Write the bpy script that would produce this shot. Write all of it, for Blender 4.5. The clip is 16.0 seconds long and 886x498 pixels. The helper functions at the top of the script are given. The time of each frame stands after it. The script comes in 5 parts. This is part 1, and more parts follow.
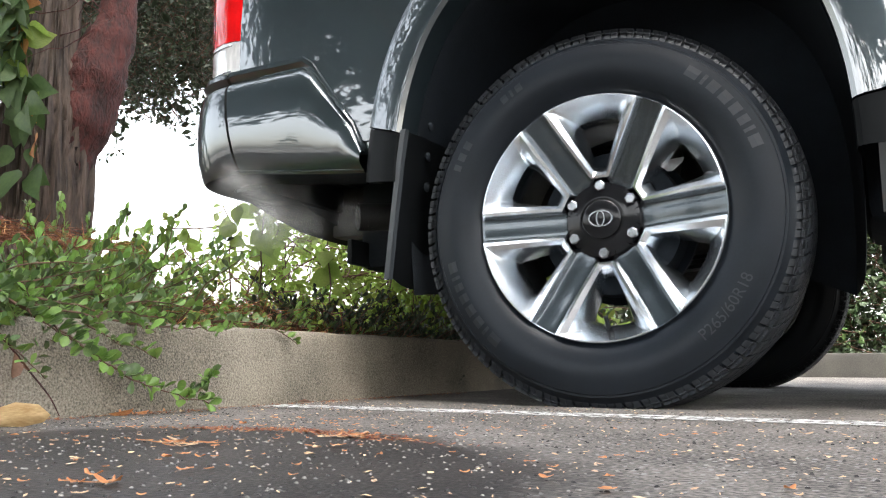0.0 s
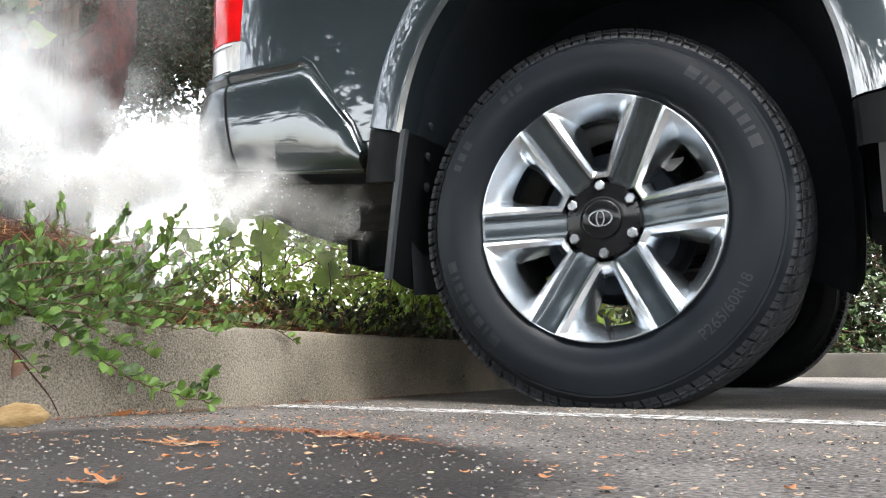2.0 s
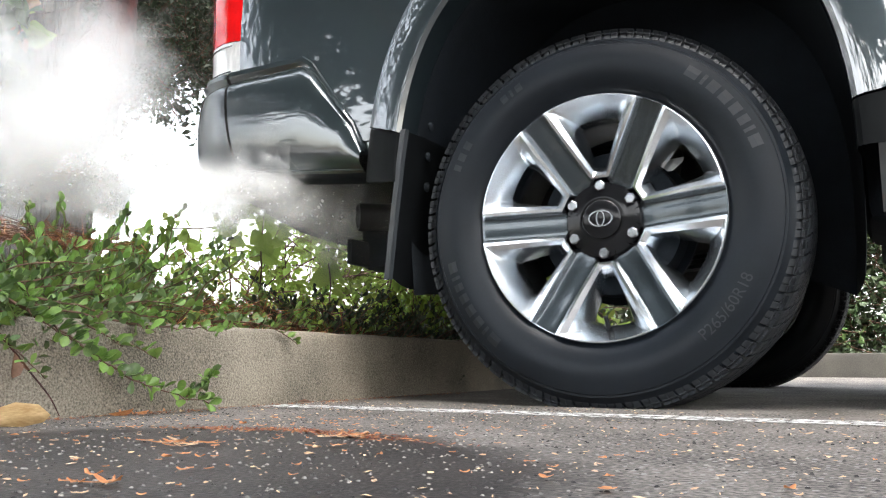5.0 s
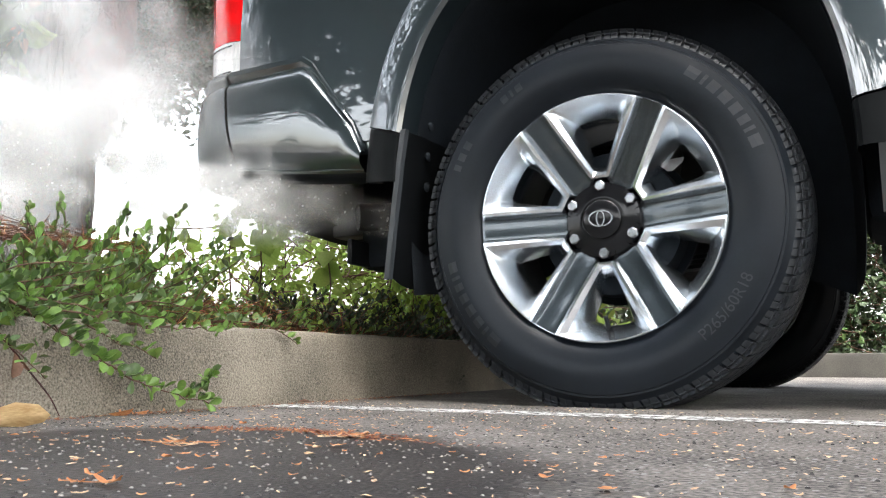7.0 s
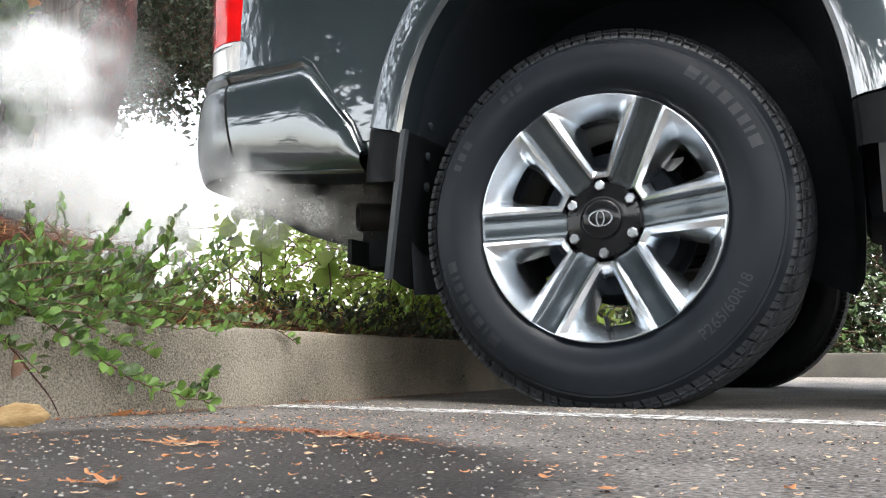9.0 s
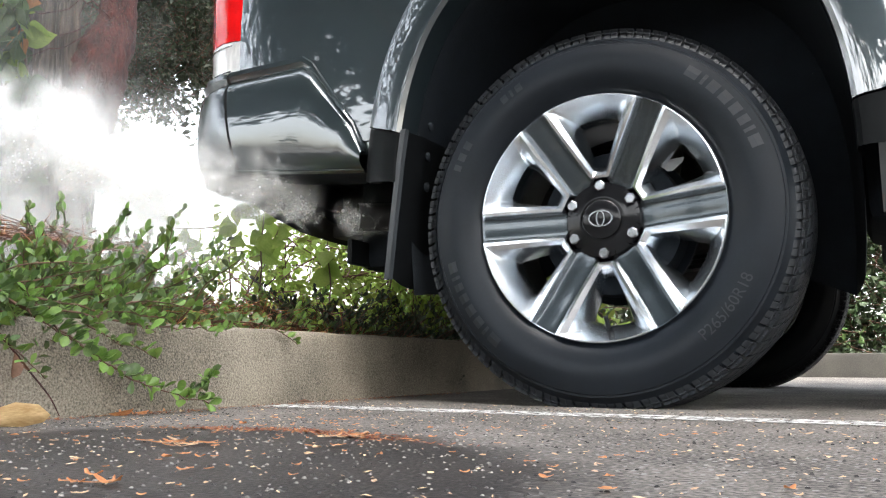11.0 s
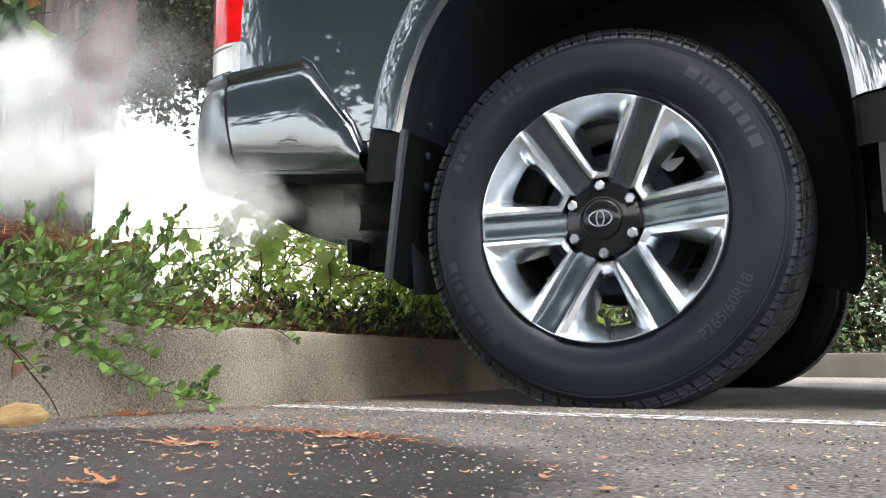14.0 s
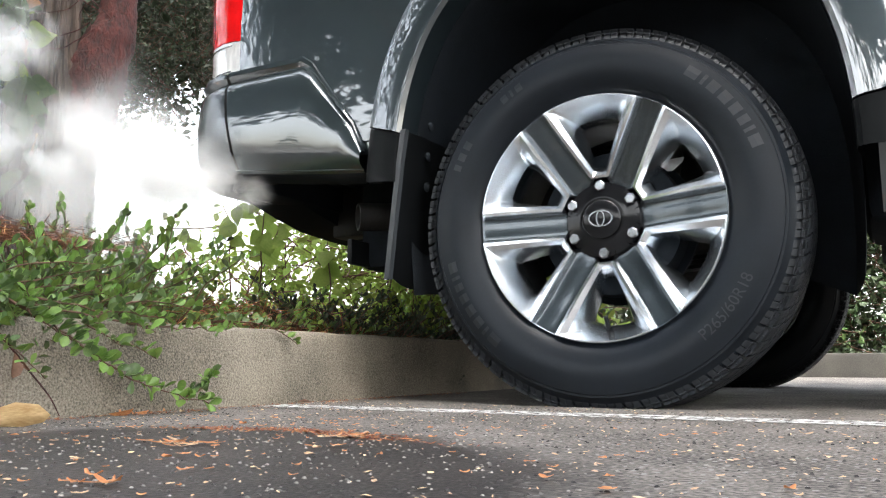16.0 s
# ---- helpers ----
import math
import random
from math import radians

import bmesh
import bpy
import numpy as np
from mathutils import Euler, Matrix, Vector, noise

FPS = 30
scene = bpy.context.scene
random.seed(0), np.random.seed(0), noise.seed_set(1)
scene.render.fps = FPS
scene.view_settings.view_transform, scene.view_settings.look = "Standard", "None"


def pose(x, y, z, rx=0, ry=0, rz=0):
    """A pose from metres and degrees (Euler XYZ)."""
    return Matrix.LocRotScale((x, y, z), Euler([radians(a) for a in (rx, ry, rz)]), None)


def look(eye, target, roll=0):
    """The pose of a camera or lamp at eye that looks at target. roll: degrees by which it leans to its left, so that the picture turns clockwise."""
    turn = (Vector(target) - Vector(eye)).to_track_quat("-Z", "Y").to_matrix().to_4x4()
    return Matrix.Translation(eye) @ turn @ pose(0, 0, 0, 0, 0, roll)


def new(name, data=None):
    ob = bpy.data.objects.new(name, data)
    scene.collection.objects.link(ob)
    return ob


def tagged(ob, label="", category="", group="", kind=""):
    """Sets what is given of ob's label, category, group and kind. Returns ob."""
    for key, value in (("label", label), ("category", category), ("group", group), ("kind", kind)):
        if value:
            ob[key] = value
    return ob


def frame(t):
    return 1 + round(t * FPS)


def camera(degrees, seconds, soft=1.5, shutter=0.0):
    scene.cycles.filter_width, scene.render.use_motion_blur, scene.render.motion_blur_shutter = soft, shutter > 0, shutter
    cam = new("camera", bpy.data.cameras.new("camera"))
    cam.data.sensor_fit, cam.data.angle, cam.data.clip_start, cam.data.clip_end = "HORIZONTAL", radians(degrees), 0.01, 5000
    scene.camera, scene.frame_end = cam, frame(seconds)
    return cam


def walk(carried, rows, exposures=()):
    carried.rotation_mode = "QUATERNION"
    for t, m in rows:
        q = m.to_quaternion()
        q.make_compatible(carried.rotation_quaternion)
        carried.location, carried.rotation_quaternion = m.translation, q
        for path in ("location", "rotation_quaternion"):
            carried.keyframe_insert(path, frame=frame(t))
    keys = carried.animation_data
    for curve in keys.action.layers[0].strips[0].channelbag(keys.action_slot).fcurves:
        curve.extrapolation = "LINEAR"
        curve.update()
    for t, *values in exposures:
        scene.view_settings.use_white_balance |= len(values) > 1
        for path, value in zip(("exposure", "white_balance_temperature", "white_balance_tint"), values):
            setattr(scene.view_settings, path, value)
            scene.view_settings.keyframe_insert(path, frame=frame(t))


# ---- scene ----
# ---------------------------------------------------------------- camera
cam = camera(57.2, 16.0, soft=1.1)
EYE = pose(0.4855, -1.5307, 0.0818, 98.10, 0, 28.33)
walk(cam, [(0.0, EYE), (16.0, EYE)])

# ---------------------------------------------------------------- light
world = bpy.data.worlds.new("sky")
scene.world = world
world.use_nodes = True
wn, wl = world.node_tree.nodes, world.node_tree.links
sky = wn.new("ShaderNodeTexSky")
sky.sky_type = "NISHITA"
sky.sun_disc = False
sky.sun_elevation, sky.sun_rotation = radians(55), radians(153)
sky.dust_density, sky.air_density = 4.0, 1.4
pale = wn.new("ShaderNodeHueSaturation")
pale.inputs["Saturation"].default_value = 0.35
wl.new(sky.outputs[0], pale.inputs["Color"])
wl.new(pale.outputs[0], wn["Background"].inputs[0])
wn["Background"].inputs[1].default_value = 0.15

sun_data = bpy.data.lights.new("sun", "SUN")
sun_data.energy, sun_data.angle, sun_data.color = 0.7, radians(30), (1.0, 0.96, 0.9)
sun = new("sun", sun_data)
sun.matrix_world = look((4, -8, 13), (0, 0, 0))
scene.view_settings.exposure = 2.70
scene.cycles.transparent_max_bounces = 512


# ---------------------------------------------------------------- materials
def surf(name, low, high, scale=8.0, rough=0.6, metal=0.0, bump=0.0, fine=60.0, spread=0.12, coat=0.0, island=0.0,
         through_light=0.0, fine_mix=0.35, relief=0.01, stretch=1.0, steep=0.17):
    """Two scales of colour noise between low and high, uneven gloss, and a fine bump."""
    m = bpy.data.materials.new(name)
    m.use_nodes = True
    n, l = m.node_tree.nodes, m.node_tree.links
    b = n["Principled BSDF"]
    co = n.new("ShaderNodeTexCoord")
    big, small = n.new("ShaderNodeTexNoise"), n.new("ShaderNodeTexNoise")
    for tex, s, d in ((big, scale, 5.0), (small, fine, 3.0)):
        tex.inputs["Scale"].default_value, tex.inputs["Detail"].default_value = s, d
        if stretch == 1.0:
            l.new(co.outputs["Object"], tex.inputs["Vector"])
        else:
            grain = n.new("ShaderNodeMapping")
            grain.inputs["Scale"].default_value = (1, 1, stretch)
            l.new(co.outputs["Object"], grain.inputs["Vector"]), l.new(grain.outputs[0], tex.inputs["Vector"])
    mix = n.new("ShaderNodeMix")
    mix.inputs[0].default_value = fine_mix
    l.new(big.outputs["Fac"], mix.inputs[2]), l.new(small.outputs["Fac"], mix.inputs[3])
    ramp = n.new("ShaderNodeValToRGB")
    ramp.color_ramp.elements[0].position, ramp.color_ramp.elements[1].position = 0.5 - steep, 0.5 + steep
    ramp.color_ramp.elements[0].color, ramp.color_ramp.elements[1].color = (*low, 1), (*high, 1)
    l.new(mix.outputs[0], ramp.inputs[0])
    colour = ramp.outputs[0]
    if island:
        geo, hsv = n.new("ShaderNodeNewGeometry"), n.new("ShaderNodeHueSaturation")
        v, h = n.new("ShaderNodeMapRange"), n.new("ShaderNodeMapRange")
        v.inputs[3].default_value, v.inputs[4].default_value = 1 - island, 1 + island
        h.inputs[3].default_value, h.inputs[4].default_value = 0.5 - 0.06 * island, 0.5 + 0.04 * island
        l.new(geo.outputs["Random Per Island"], v.inputs[0]), l.new(v.outputs[0], hsv.inputs["Value"])
        l.new(geo.outputs["Random Per Island"], h.inputs[0]), l.new(h.outputs[0], hsv.inputs["Hue"])
        l.new(colour, hsv.inputs["Color"])
        colour = hsv.outputs[0]
    l.new(colour, b.inputs["Base Color"])
    gloss = n.new("ShaderNodeMapRange")
    gloss.inputs[3].default_value, gloss.inputs[4].default_value = max(0.02, rough - spread), min(1, rough + spread)
    l.new(mix.outputs[0], gloss.inputs[0]), l.new(gloss.outputs[0], b.inputs["Roughness"])
    b.inputs["Metallic"].default_value = metal
    b.inputs["Coat Weight"].default_value, b.inputs["Coat Roughness"].default_value = coat, 0.03
    if bump:
        bp = n.new("ShaderNodeBump")
        bp.inputs["Strength"].default_value, bp.inputs["Distance"].default_value = bump, relief
        l.new(mix.outputs[0], bp.inputs["Height"]), l.new(bp.outputs[0], b.inputs["Normal"])
    if through_light:
        tr, add = n.new("ShaderNodeBsdfTranslucent"), n.new("ShaderNodeMixShader")
        add.inputs[0].default_value = through_light
        l.new(colour, tr.inputs[0]), l.new(b.outputs[0], add.inputs[1]), l.new(tr.outputs[0], add.inputs[2])
        l.new(add.outputs[0], n["Material Output"].inputs[0])
    return m





def smoke_material(name, thick):
    """Soft flakes of vapour: opacity falls to nothing at each flake's rim."""
    m = bpy.data.materials.new(name)
    m.use_nodes = True
    n, l = m.node_tree.nodes, m.node_tree.links
    n.remove(n["Principled BSDF"])
    at, mul = n.new("ShaderNodeAttribute"), n.new("ShaderNodeMath")
    at.attribute_name = "veil"
    mul.operation = "MULTIPLY"
    mul.inputs[1].default_value = thick
    clear, dif, tra = n.new("ShaderNodeBsdfTransparent"), n.new("ShaderNodeBsdfDiffuse"), n.new("ShaderNodeBsdfTranslucent")
    dif.inputs[0].default_value = tra.inputs[0].default_value = (0.97, 0.97, 0.96, 1)
    body, mix = n.new("ShaderNodeMixShader"), n.new("ShaderNodeMixShader")
    l.new(dif.outputs[0], body.inputs[1]), l.new(tra.outputs[0], body.inputs[2])
    l.new(at.outputs["Fac"], mul.inputs[0]), l.new(mul.outputs[0], mix.inputs[0])
    l.new(clear.outputs[0], mix.inputs[1]), l.new(body.outputs[0], mix.inputs[2])
    l.new(mix.outputs[0], n["Material Output"].inputs[0])
    return m


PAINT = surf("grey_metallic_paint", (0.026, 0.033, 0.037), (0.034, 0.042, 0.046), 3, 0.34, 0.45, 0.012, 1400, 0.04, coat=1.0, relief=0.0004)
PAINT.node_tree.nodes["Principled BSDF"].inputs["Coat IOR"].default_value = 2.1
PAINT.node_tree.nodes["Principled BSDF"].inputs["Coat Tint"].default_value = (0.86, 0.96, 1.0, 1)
PLASTIC = surf("black_plastic", (0.0035, 0.0045, 0.0055), (0.0075, 0.009, 0.0105), 14, 0.55, 0, 0.15, 500, 0.1, relief=0.001)
FLAP_EDGE = surf("grey_rubber_lip", (0.020, 0.024, 0.028), (0.040, 0.045, 0.050), 14, 0.45, 0, 0.1, 300, 0.1, relief=0.001)
FLARE_END = surf("dark_moulded_plastic", (0.0035, 0.0042, 0.0048), (0.0062, 0.0070, 0.0076), 14, 0.42, 0, 0.05, 400, 0.08, relief=0.001)
LINER = surf("liner_felt", (0.0045, 0.0072, 0.0105), (0.0100, 0.0142, 0.0195), 20, 0.9, 0, 0.2, 200)
RUBBER = surf("tyre_rubber", (0.0030, 0.0052, 0.0084), (0.0060, 0.0096, 0.0146), 9, 0.43, 0, 0.08, 220, 0.08, relief=0.001)
DUSTY_RUBBER = surf("worn_tread_rubber", (0.0105, 0.0130, 0.0160), (0.025, 0.028, 0.033), 22, 0.55, 0, 0.1, 240, 0.08, relief=0.001)
LETTER = surf("raised_rubber", (0.0065, 0.0095, 0.0135), (0.0105, 0.0145, 0.0195), 30, 0.38, 0, 0.0, 200)
ALLOY = surf("machined_alloy", (0.70, 0.745, 0.79), (0.80, 0.84, 0.88), 5, 0.24, 1.0, 0.02, 300, 0.05, relief=0.0005)
ALLOY_GREY = surf("grey_painted_alloy", (0.046, 0.060, 0.070), (0.058, 0.073, 0.084), 6, 0.25, 0.6, 0.02, 400, 0.06, coat=0.6, relief=0.0005)
HUB_BLACK = surf("satin_black_hub", (0.009, 0.0095, 0.011), (0.012, 0.0125, 0.014), 12, 0.2, 0, 0, 300, 0.02, coat=0.4)
CHROME = surf("chrome", (0.24, 0.25, 0.265), (0.30, 0.31, 0.325), 6, 0.2, 1.0, 0, 200, 0.04)
GLINT_PALE = surf("pale_glint_metal", (0.72, 0.72, 0.72), (0.85, 0.85, 0.85), 10, 0.35, 0.3, 0, 200, 0.05)
STEEL_DARK = surf("dull_steel", (0.02, 0.02, 0.02), (0.05, 0.046, 0.042), 16, 0.55, 0.5, 0.2, 90)
PIPE_STEEL = surf("sooty_steel_pipe", (0.012, 0.012, 0.012), (0.03, 0.029, 0.028), 18, 0.6, 0.5, 0.1, 120)
SOOT = surf("soot", (0.004, 0.004, 0.004), (0.008, 0.008, 0.008), 30, 0.95)
BRONZE = surf("shock_paint", (0.07, 0.06, 0.05), (0.12, 0.105, 0.09), 12, 0.4, 0.4, 0.05, 100)
RED_LENS = surf("red_lens", (0.55, 0.004, 0.006), (0.72, 0.008, 0.01), 20, 0.1, 0, 0, 200, 0.03, coat=1.0)
CLEAR_LENS = surf("clear_lens", (0.55, 0.57, 0.58), (0.92, 0.92, 0.92), 30, 0.12, 0.2, 0.3, 120, 0.05, coat=1.0, relief=0.002, stretch=0.25)
CONCRETE = surf("weathered_concrete", (0.070, 0.061, 0.045), (0.36, 0.312, 0.243), 4.2, 0.9, 0, 1.0, 300, 0.06, fine_mix=0.60, relief=0.005, steep=0.15)
# a much darker concrete tone for the far kerb
DARK_CONCRETE = surf("dark_concrete", (0.018, 0.0165, 0.014), (0.060, 0.056, 0.047), 5, 0.9, 0, 0.6, 170, 0.06, fine_mix=0.5, relief=0.004)
for dull in (RUBBER, DUSTY_RUBBER, PLASTIC, LINER, FLARE_END):
    dull.node_tree.nodes["Principled BSDF"].inputs["Specular IOR Level"].default_value = 0.28
for dull in (FLARE_END, HUB_BLACK):
    dull.node_tree.nodes["Principled BSDF"].inputs["Specular IOR Level"].default_value = 0.06
SOIL = surf("bark_mulch_soil", (0.03, 0.018, 0.011), (0.11, 0.06, 0.035), 18, 0.95, 0, 0.9, 130, relief=0.02)
BARK = surf("furrowed_bark", (0.016, 0.011, 0.009), (0.13, 0.092, 0.072), 34, 0.9, 0, 1.0, 110, relief=0.02, stretch=0.14)
# back-lit shade is put into this darker copy of the bark colour
DARK_BARK = surf("shade_darkened_bark", (0.008, 0.006, 0.005), (0.022, 0.016, 0.013), 16, 0.9, 0, 0.6, 70)
RED_BARK = surf("reddish_bark", (0.020, 0.006, 0.005), (0.105, 0.026, 0.021), 30, 0.85, 0, 1.0, 120, relief=0.02, stretch=0.4)
TWIG = surf("twig_bark", (0.06, 0.03, 0.02), (0.14, 0.075, 0.05), 40, 0.8, 0, 0.2, 200)
LEAF = surf("cotoneaster_leaf", (0.054, 0.098, 0.032), (0.130, 0.195, 0.066), 12, 0.34, 0, 0.1, 200, 0.1, island=0.45, through_light=0.25)
LEAF_FRESH = surf("fresh_leaf", (0.105, 0.195, 0.040), (0.205, 0.325, 0.072), 15, 0.38, 0, 0.1, 200, 0.1, island=0.35, through_light=0.3)
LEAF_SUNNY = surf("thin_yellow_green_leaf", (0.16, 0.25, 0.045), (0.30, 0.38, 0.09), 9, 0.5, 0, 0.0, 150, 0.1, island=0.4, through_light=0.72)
LEAF_DARK = surf("dark_green_leaf", (0.020, 0.032, 0.016), (0.045, 0.065, 0.03), 6, 0.5, 0, 0, 100, 0.1, island=0.5, through_light=0.12)
HEDGE_LEAF = surf("hedge_leaf", (0.022, 0.042, 0.016), (0.060, 0.095, 0.036), 6, 0.5, 0, 0, 100, 0.1, island=0.5, through_light=0.15)
VINE_LEAF = surf("vine_leaf", (0.038, 0.076, 0.026), (0.098, 0.150, 0.052), 9, 0.45, 0, 0.2, 90, 0.1, island=0.45, through_light=0.35, relief=0.004)
DEAD_LEAF = surf("shrivelled_brown_leaf", (0.09, 0.045, 0.028), (0.24, 0.13, 0.085), 30, 0.75, 0, 0.3, 150, 0.1, through_light=0.15)
TAN_LEAF = surf("tan_fallen_leaf", (0.42, 0.25, 0.10), (0.72, 0.52, 0.27), 30, 0.6, 0, 0.3, 150, 0.1, through_light=0.15, stretch=3)
DRY = surf("dry_leaf", (0.40, 0.13, 0.045), (0.68, 0.36, 0.15), 16, 0.75, 0, 0.2, 120, 0.1, island=0.5, through_light=0.15)
NEEDLE = surf("rust_pine_needles", (0.16, 0.055, 0.025), (0.34, 0.14, 0.06), 20, 0.8, island=0.5)
GRIT_DARK = surf("asphalt_crumb", (0.016, 0.015, 0.014), (0.060, 0.056, 0.052), 60, 0.8, island=0.4)
GRIT_PALE = surf("pale_stone_grit", (0.13, 0.12, 0.11), (0.28, 0.265, 0.24), 60, 0.8, island=0.4)
PALE = surf("pale_seed_husk", (0.42, 0.26, 0.14), (0.68, 0.50, 0.32), 40, 0.8, island=0.3)
VAPOURS = [[smoke_material("vapour", base * k) for k in (1.0, 0.55, 0.22)] for base in (0.30, 0.27, 0.105, 0.018)]


def asphalt():
    m = surf("asphalt", (0.022, 0.0185, 0.016), (0.235, 0.210, 0.185), 6.0, 0.85, 0, 0.5, 190, 0.08, fine_mix=0.70, relief=0.004, steep=0.12)
    n, l = m.node_tree.nodes, m.node_tree.links
    b = n["Principled BSDF"]
    base = b.inputs["Base Color"].links[0].from_socket
    rough = b.inputs["Roughness"].links[0].from_socket
    co = n.new("ShaderNodeTexCoord")
    # pale stones showing in the worn surface
    vor = n.new("ShaderNodeTexVoronoi")
    vor.inputs["Scale"].default_value = 150
    l.new(co.outputs["Object"], vor.inputs["Vector"])
    stone, pick, both = n.new("ShaderNodeMath"), n.new("ShaderNodeMath"), n.new("ShaderNodeMath")
    stone.operation, stone.inputs[1].default_value = "LESS_THAN", 0.36
    pick.operation, pick.inputs[1].default_value = "GREATER_THAN", 0.80
    both.operation = "MULTIPLY"
    grey = n.new("ShaderNodeSeparateColor")
    l.new(vor.outputs["Distance"], stone.inputs[0]), l.new(vor.outputs["Color"], grey.inputs[0])
    l.new(grey.outputs[0], pick.inputs[0]), l.new(stone.outputs[0], both.inputs[0]), l.new(pick.outputs[0], both.inputs[1])
    chips = n.new("ShaderNodeMix")
    chips.data_type = "RGBA"
    chips.inputs[7].default_value = (0.27, 0.26, 0.245, 1)
    l.new(both.outputs[0], chips.inputs[0]), l.new(base, chips.inputs[6])
    # damp patch with a ragged rim, in front of the kerb
    warp = n.new("ShaderNodeTexNoise")
    warp.inputs["Scale"].default_value, warp.inputs["Detail"].default_value = 5.0, 6.0
    l.new(co.outputs["Object"], warp.inputs["Vector"])
    place = n.new("ShaderNodeVectorMath")
    place.operation = "DISTANCE"
    squash = n.new("ShaderNodeMapping")
    squash.vector_type = "POINT"
    squash.inputs["Location"].default_value = (0.12, 1.12, 0)
    squash.inputs["Scale"].default_value = (1.0, 1.0, 1.0)
    l.new(co.outputs["Object"], squash.inputs["Vector"]), l.new(squash.outputs[0], place.inputs[0])
    place.inputs[1].default_value = (0, 0, 0)
    wob = n.new("ShaderNodeMath")
    wob.operation, wob.inputs[1].default_value = "MULTIPLY_ADD", 0.22
    l.new(warp.outputs["Fac"], wob.inputs[0]), l.new(place.outputs["Value"], wob.inputs[2])
    edge = n.new("ShaderNodeMapRange")
    edge.inputs[1].default_value, edge.inputs[2].default_value = 0.52, 0.59
    edge.inputs[3].default_value, edge.inputs[4].default_value = 1.0, 0.0
    l.new(wob.outputs[0], edge.inputs[0])
    damp = n.new("ShaderNodeMix")
    damp.data_type, damp.blend_type = "RGBA", "MULTIPLY"
    damp.inputs[7].default_value = (0.24, 0.215, 0.205, 1)
    l.new(edge.outputs[0], damp.inputs[0]), l.new(chips.outputs[2], damp.inputs[6])
    l.new(damp.outputs[2], b.inputs["Base Color"])
    sheen = n.new("ShaderNodeMix")
    sheen.inputs[3].default_value = 0.55
    l.new(edge.outputs[0], sheen.inputs[0]), l.new(rough, sheen.inputs[2]), l.new(sheen.outputs[0], b.inputs["Roughness"])
    return m


ASPHALT = asphalt()


def worn_paint():
    """White line paint, worn through to nothing in flecks."""
    m = surf("worn_white_line_paint", (0.42, 0.42, 0.40), (0.78, 0.78, 0.75), 14, 0.8, 0, 0.4, 200, relief=0.002)
    n, l = m.node_tree.nodes, m.node_tree.links
    b = n["Principled BSDF"]
    co, tex, cut = n.new("ShaderNodeTexCoord"), n.new("ShaderNodeTexNoise"), n.new("ShaderNodeMapRange")
    tex.inputs["Scale"].default_value, tex.inputs["Detail"].default_value = 60, 8
    cut.inputs[1].default_value, cut.inputs[2].default_value = 0.40, 0.56
    l.new(co.outputs["Object"], tex.inputs["Vector"]), l.new(tex.outputs["Fac"], cut.inputs[0])
    l.new(cut.outputs[0], b.inputs["Alpha"])
    return m


LINE = worn_paint()


# ---------------------------------------------------------------- mesh helpers
def from_lists(name, verts, faces, mats, parent=None, label="", smooth=False, mat_ids=None):
    me = bpy.data.meshes.new(name)
    me.from_pydata([tuple(v) for v in verts], [], faces)
    for m in mats if isinstance(mats, (list, tuple)) else [mats]:
        me.materials.append(m)
    if mat_ids is not None:
        me.polygons.foreach_set("material_index", mat_ids)
    me.polygons.foreach_set("use_smooth", [smooth] * len(me.polygons))
    me.update()
    ob = new(name, me)
    if parent is not None:
        ob.parent = parent
    if label:
        ob["label"] = label
    return ob


def part(name, bm, material, parent, label="", smooth=True, angle=38):
    """One bmesh as one mesh object under a thing or a part."""
    bmesh.ops.recalc_face_normals(bm, faces=bm.faces)
    for f in bm.faces:
        f.smooth = smooth
    if smooth:
        lim = radians(angle)
        for e in bm.edges:
            if len(e.link_faces) == 2 and e.calc_face_angle(0) > lim:
                e.smooth = False
    me = bpy.data.meshes.new(name)
    bm.to_mesh(me)
    bm.free()
    for m in material if isinstance(material, (list, tuple)) else [material]:
        me.materials.append(m)
    ob = new(name, me)
    if parent is not None:
        ob.parent = parent
    if label:
        ob["label"] = label
    return ob


def empty(name, m=None):
    ob = new(name)
    ob.empty_display_size = 0.1
    if m is not None:
        ob.matrix_basis = m
    return ob


def box(bm, x0, x1, y0, y1, z0, z1, bevel=0.0, seg=2, rot=None):
    mid = Vector(((x0 + x1) / 2, (y0 + y1) / 2, (z0 + z1) / 2))
    m = Matrix.Translation(mid) @ (rot or Matrix()) @ Matrix.Diagonal((x1 - x0, y1 - y0, z1 - z0, 1))
    g = bmesh.ops.create_cube(bm, size=1, matrix=m)
    if bevel:
        es = list({e for v in g["verts"] for e in v.link_edges})
        bmesh.ops.bevel(bm, geom=es, offset=bevel, segments=seg, profile=0.5, affect="EDGES")
    return bm


def revolve(bm, profile, centre, seg=64, closed=False, start=0.0, end=360.0, mat=0):
    """Turns (radius, y) pairs about an axle along y through centre."""
    full = abs(end - start - 360) < 1e-6
    n = seg if full else seg + 1
    rings = []
    for i in range(n):
        a = radians(start + (end - start) * i / seg)
        c, s = math.cos(a), math.sin(a)
        rings.append([bm.verts.new((centre[0] + r * c, centre[1] + y, centre[2] + r * s)) for r, y in profile])
    k = len(profile)
    for i in range(n if full else n - 1):
        p, q = rings[i], rings[(i + 1) % n]
        for j in range(k if closed else k - 1):
            f = bm.faces.new((p[j], p[(j + 1) % k], q[(j + 1) % k], q[j]))
            f.material_index = mat
    return rings


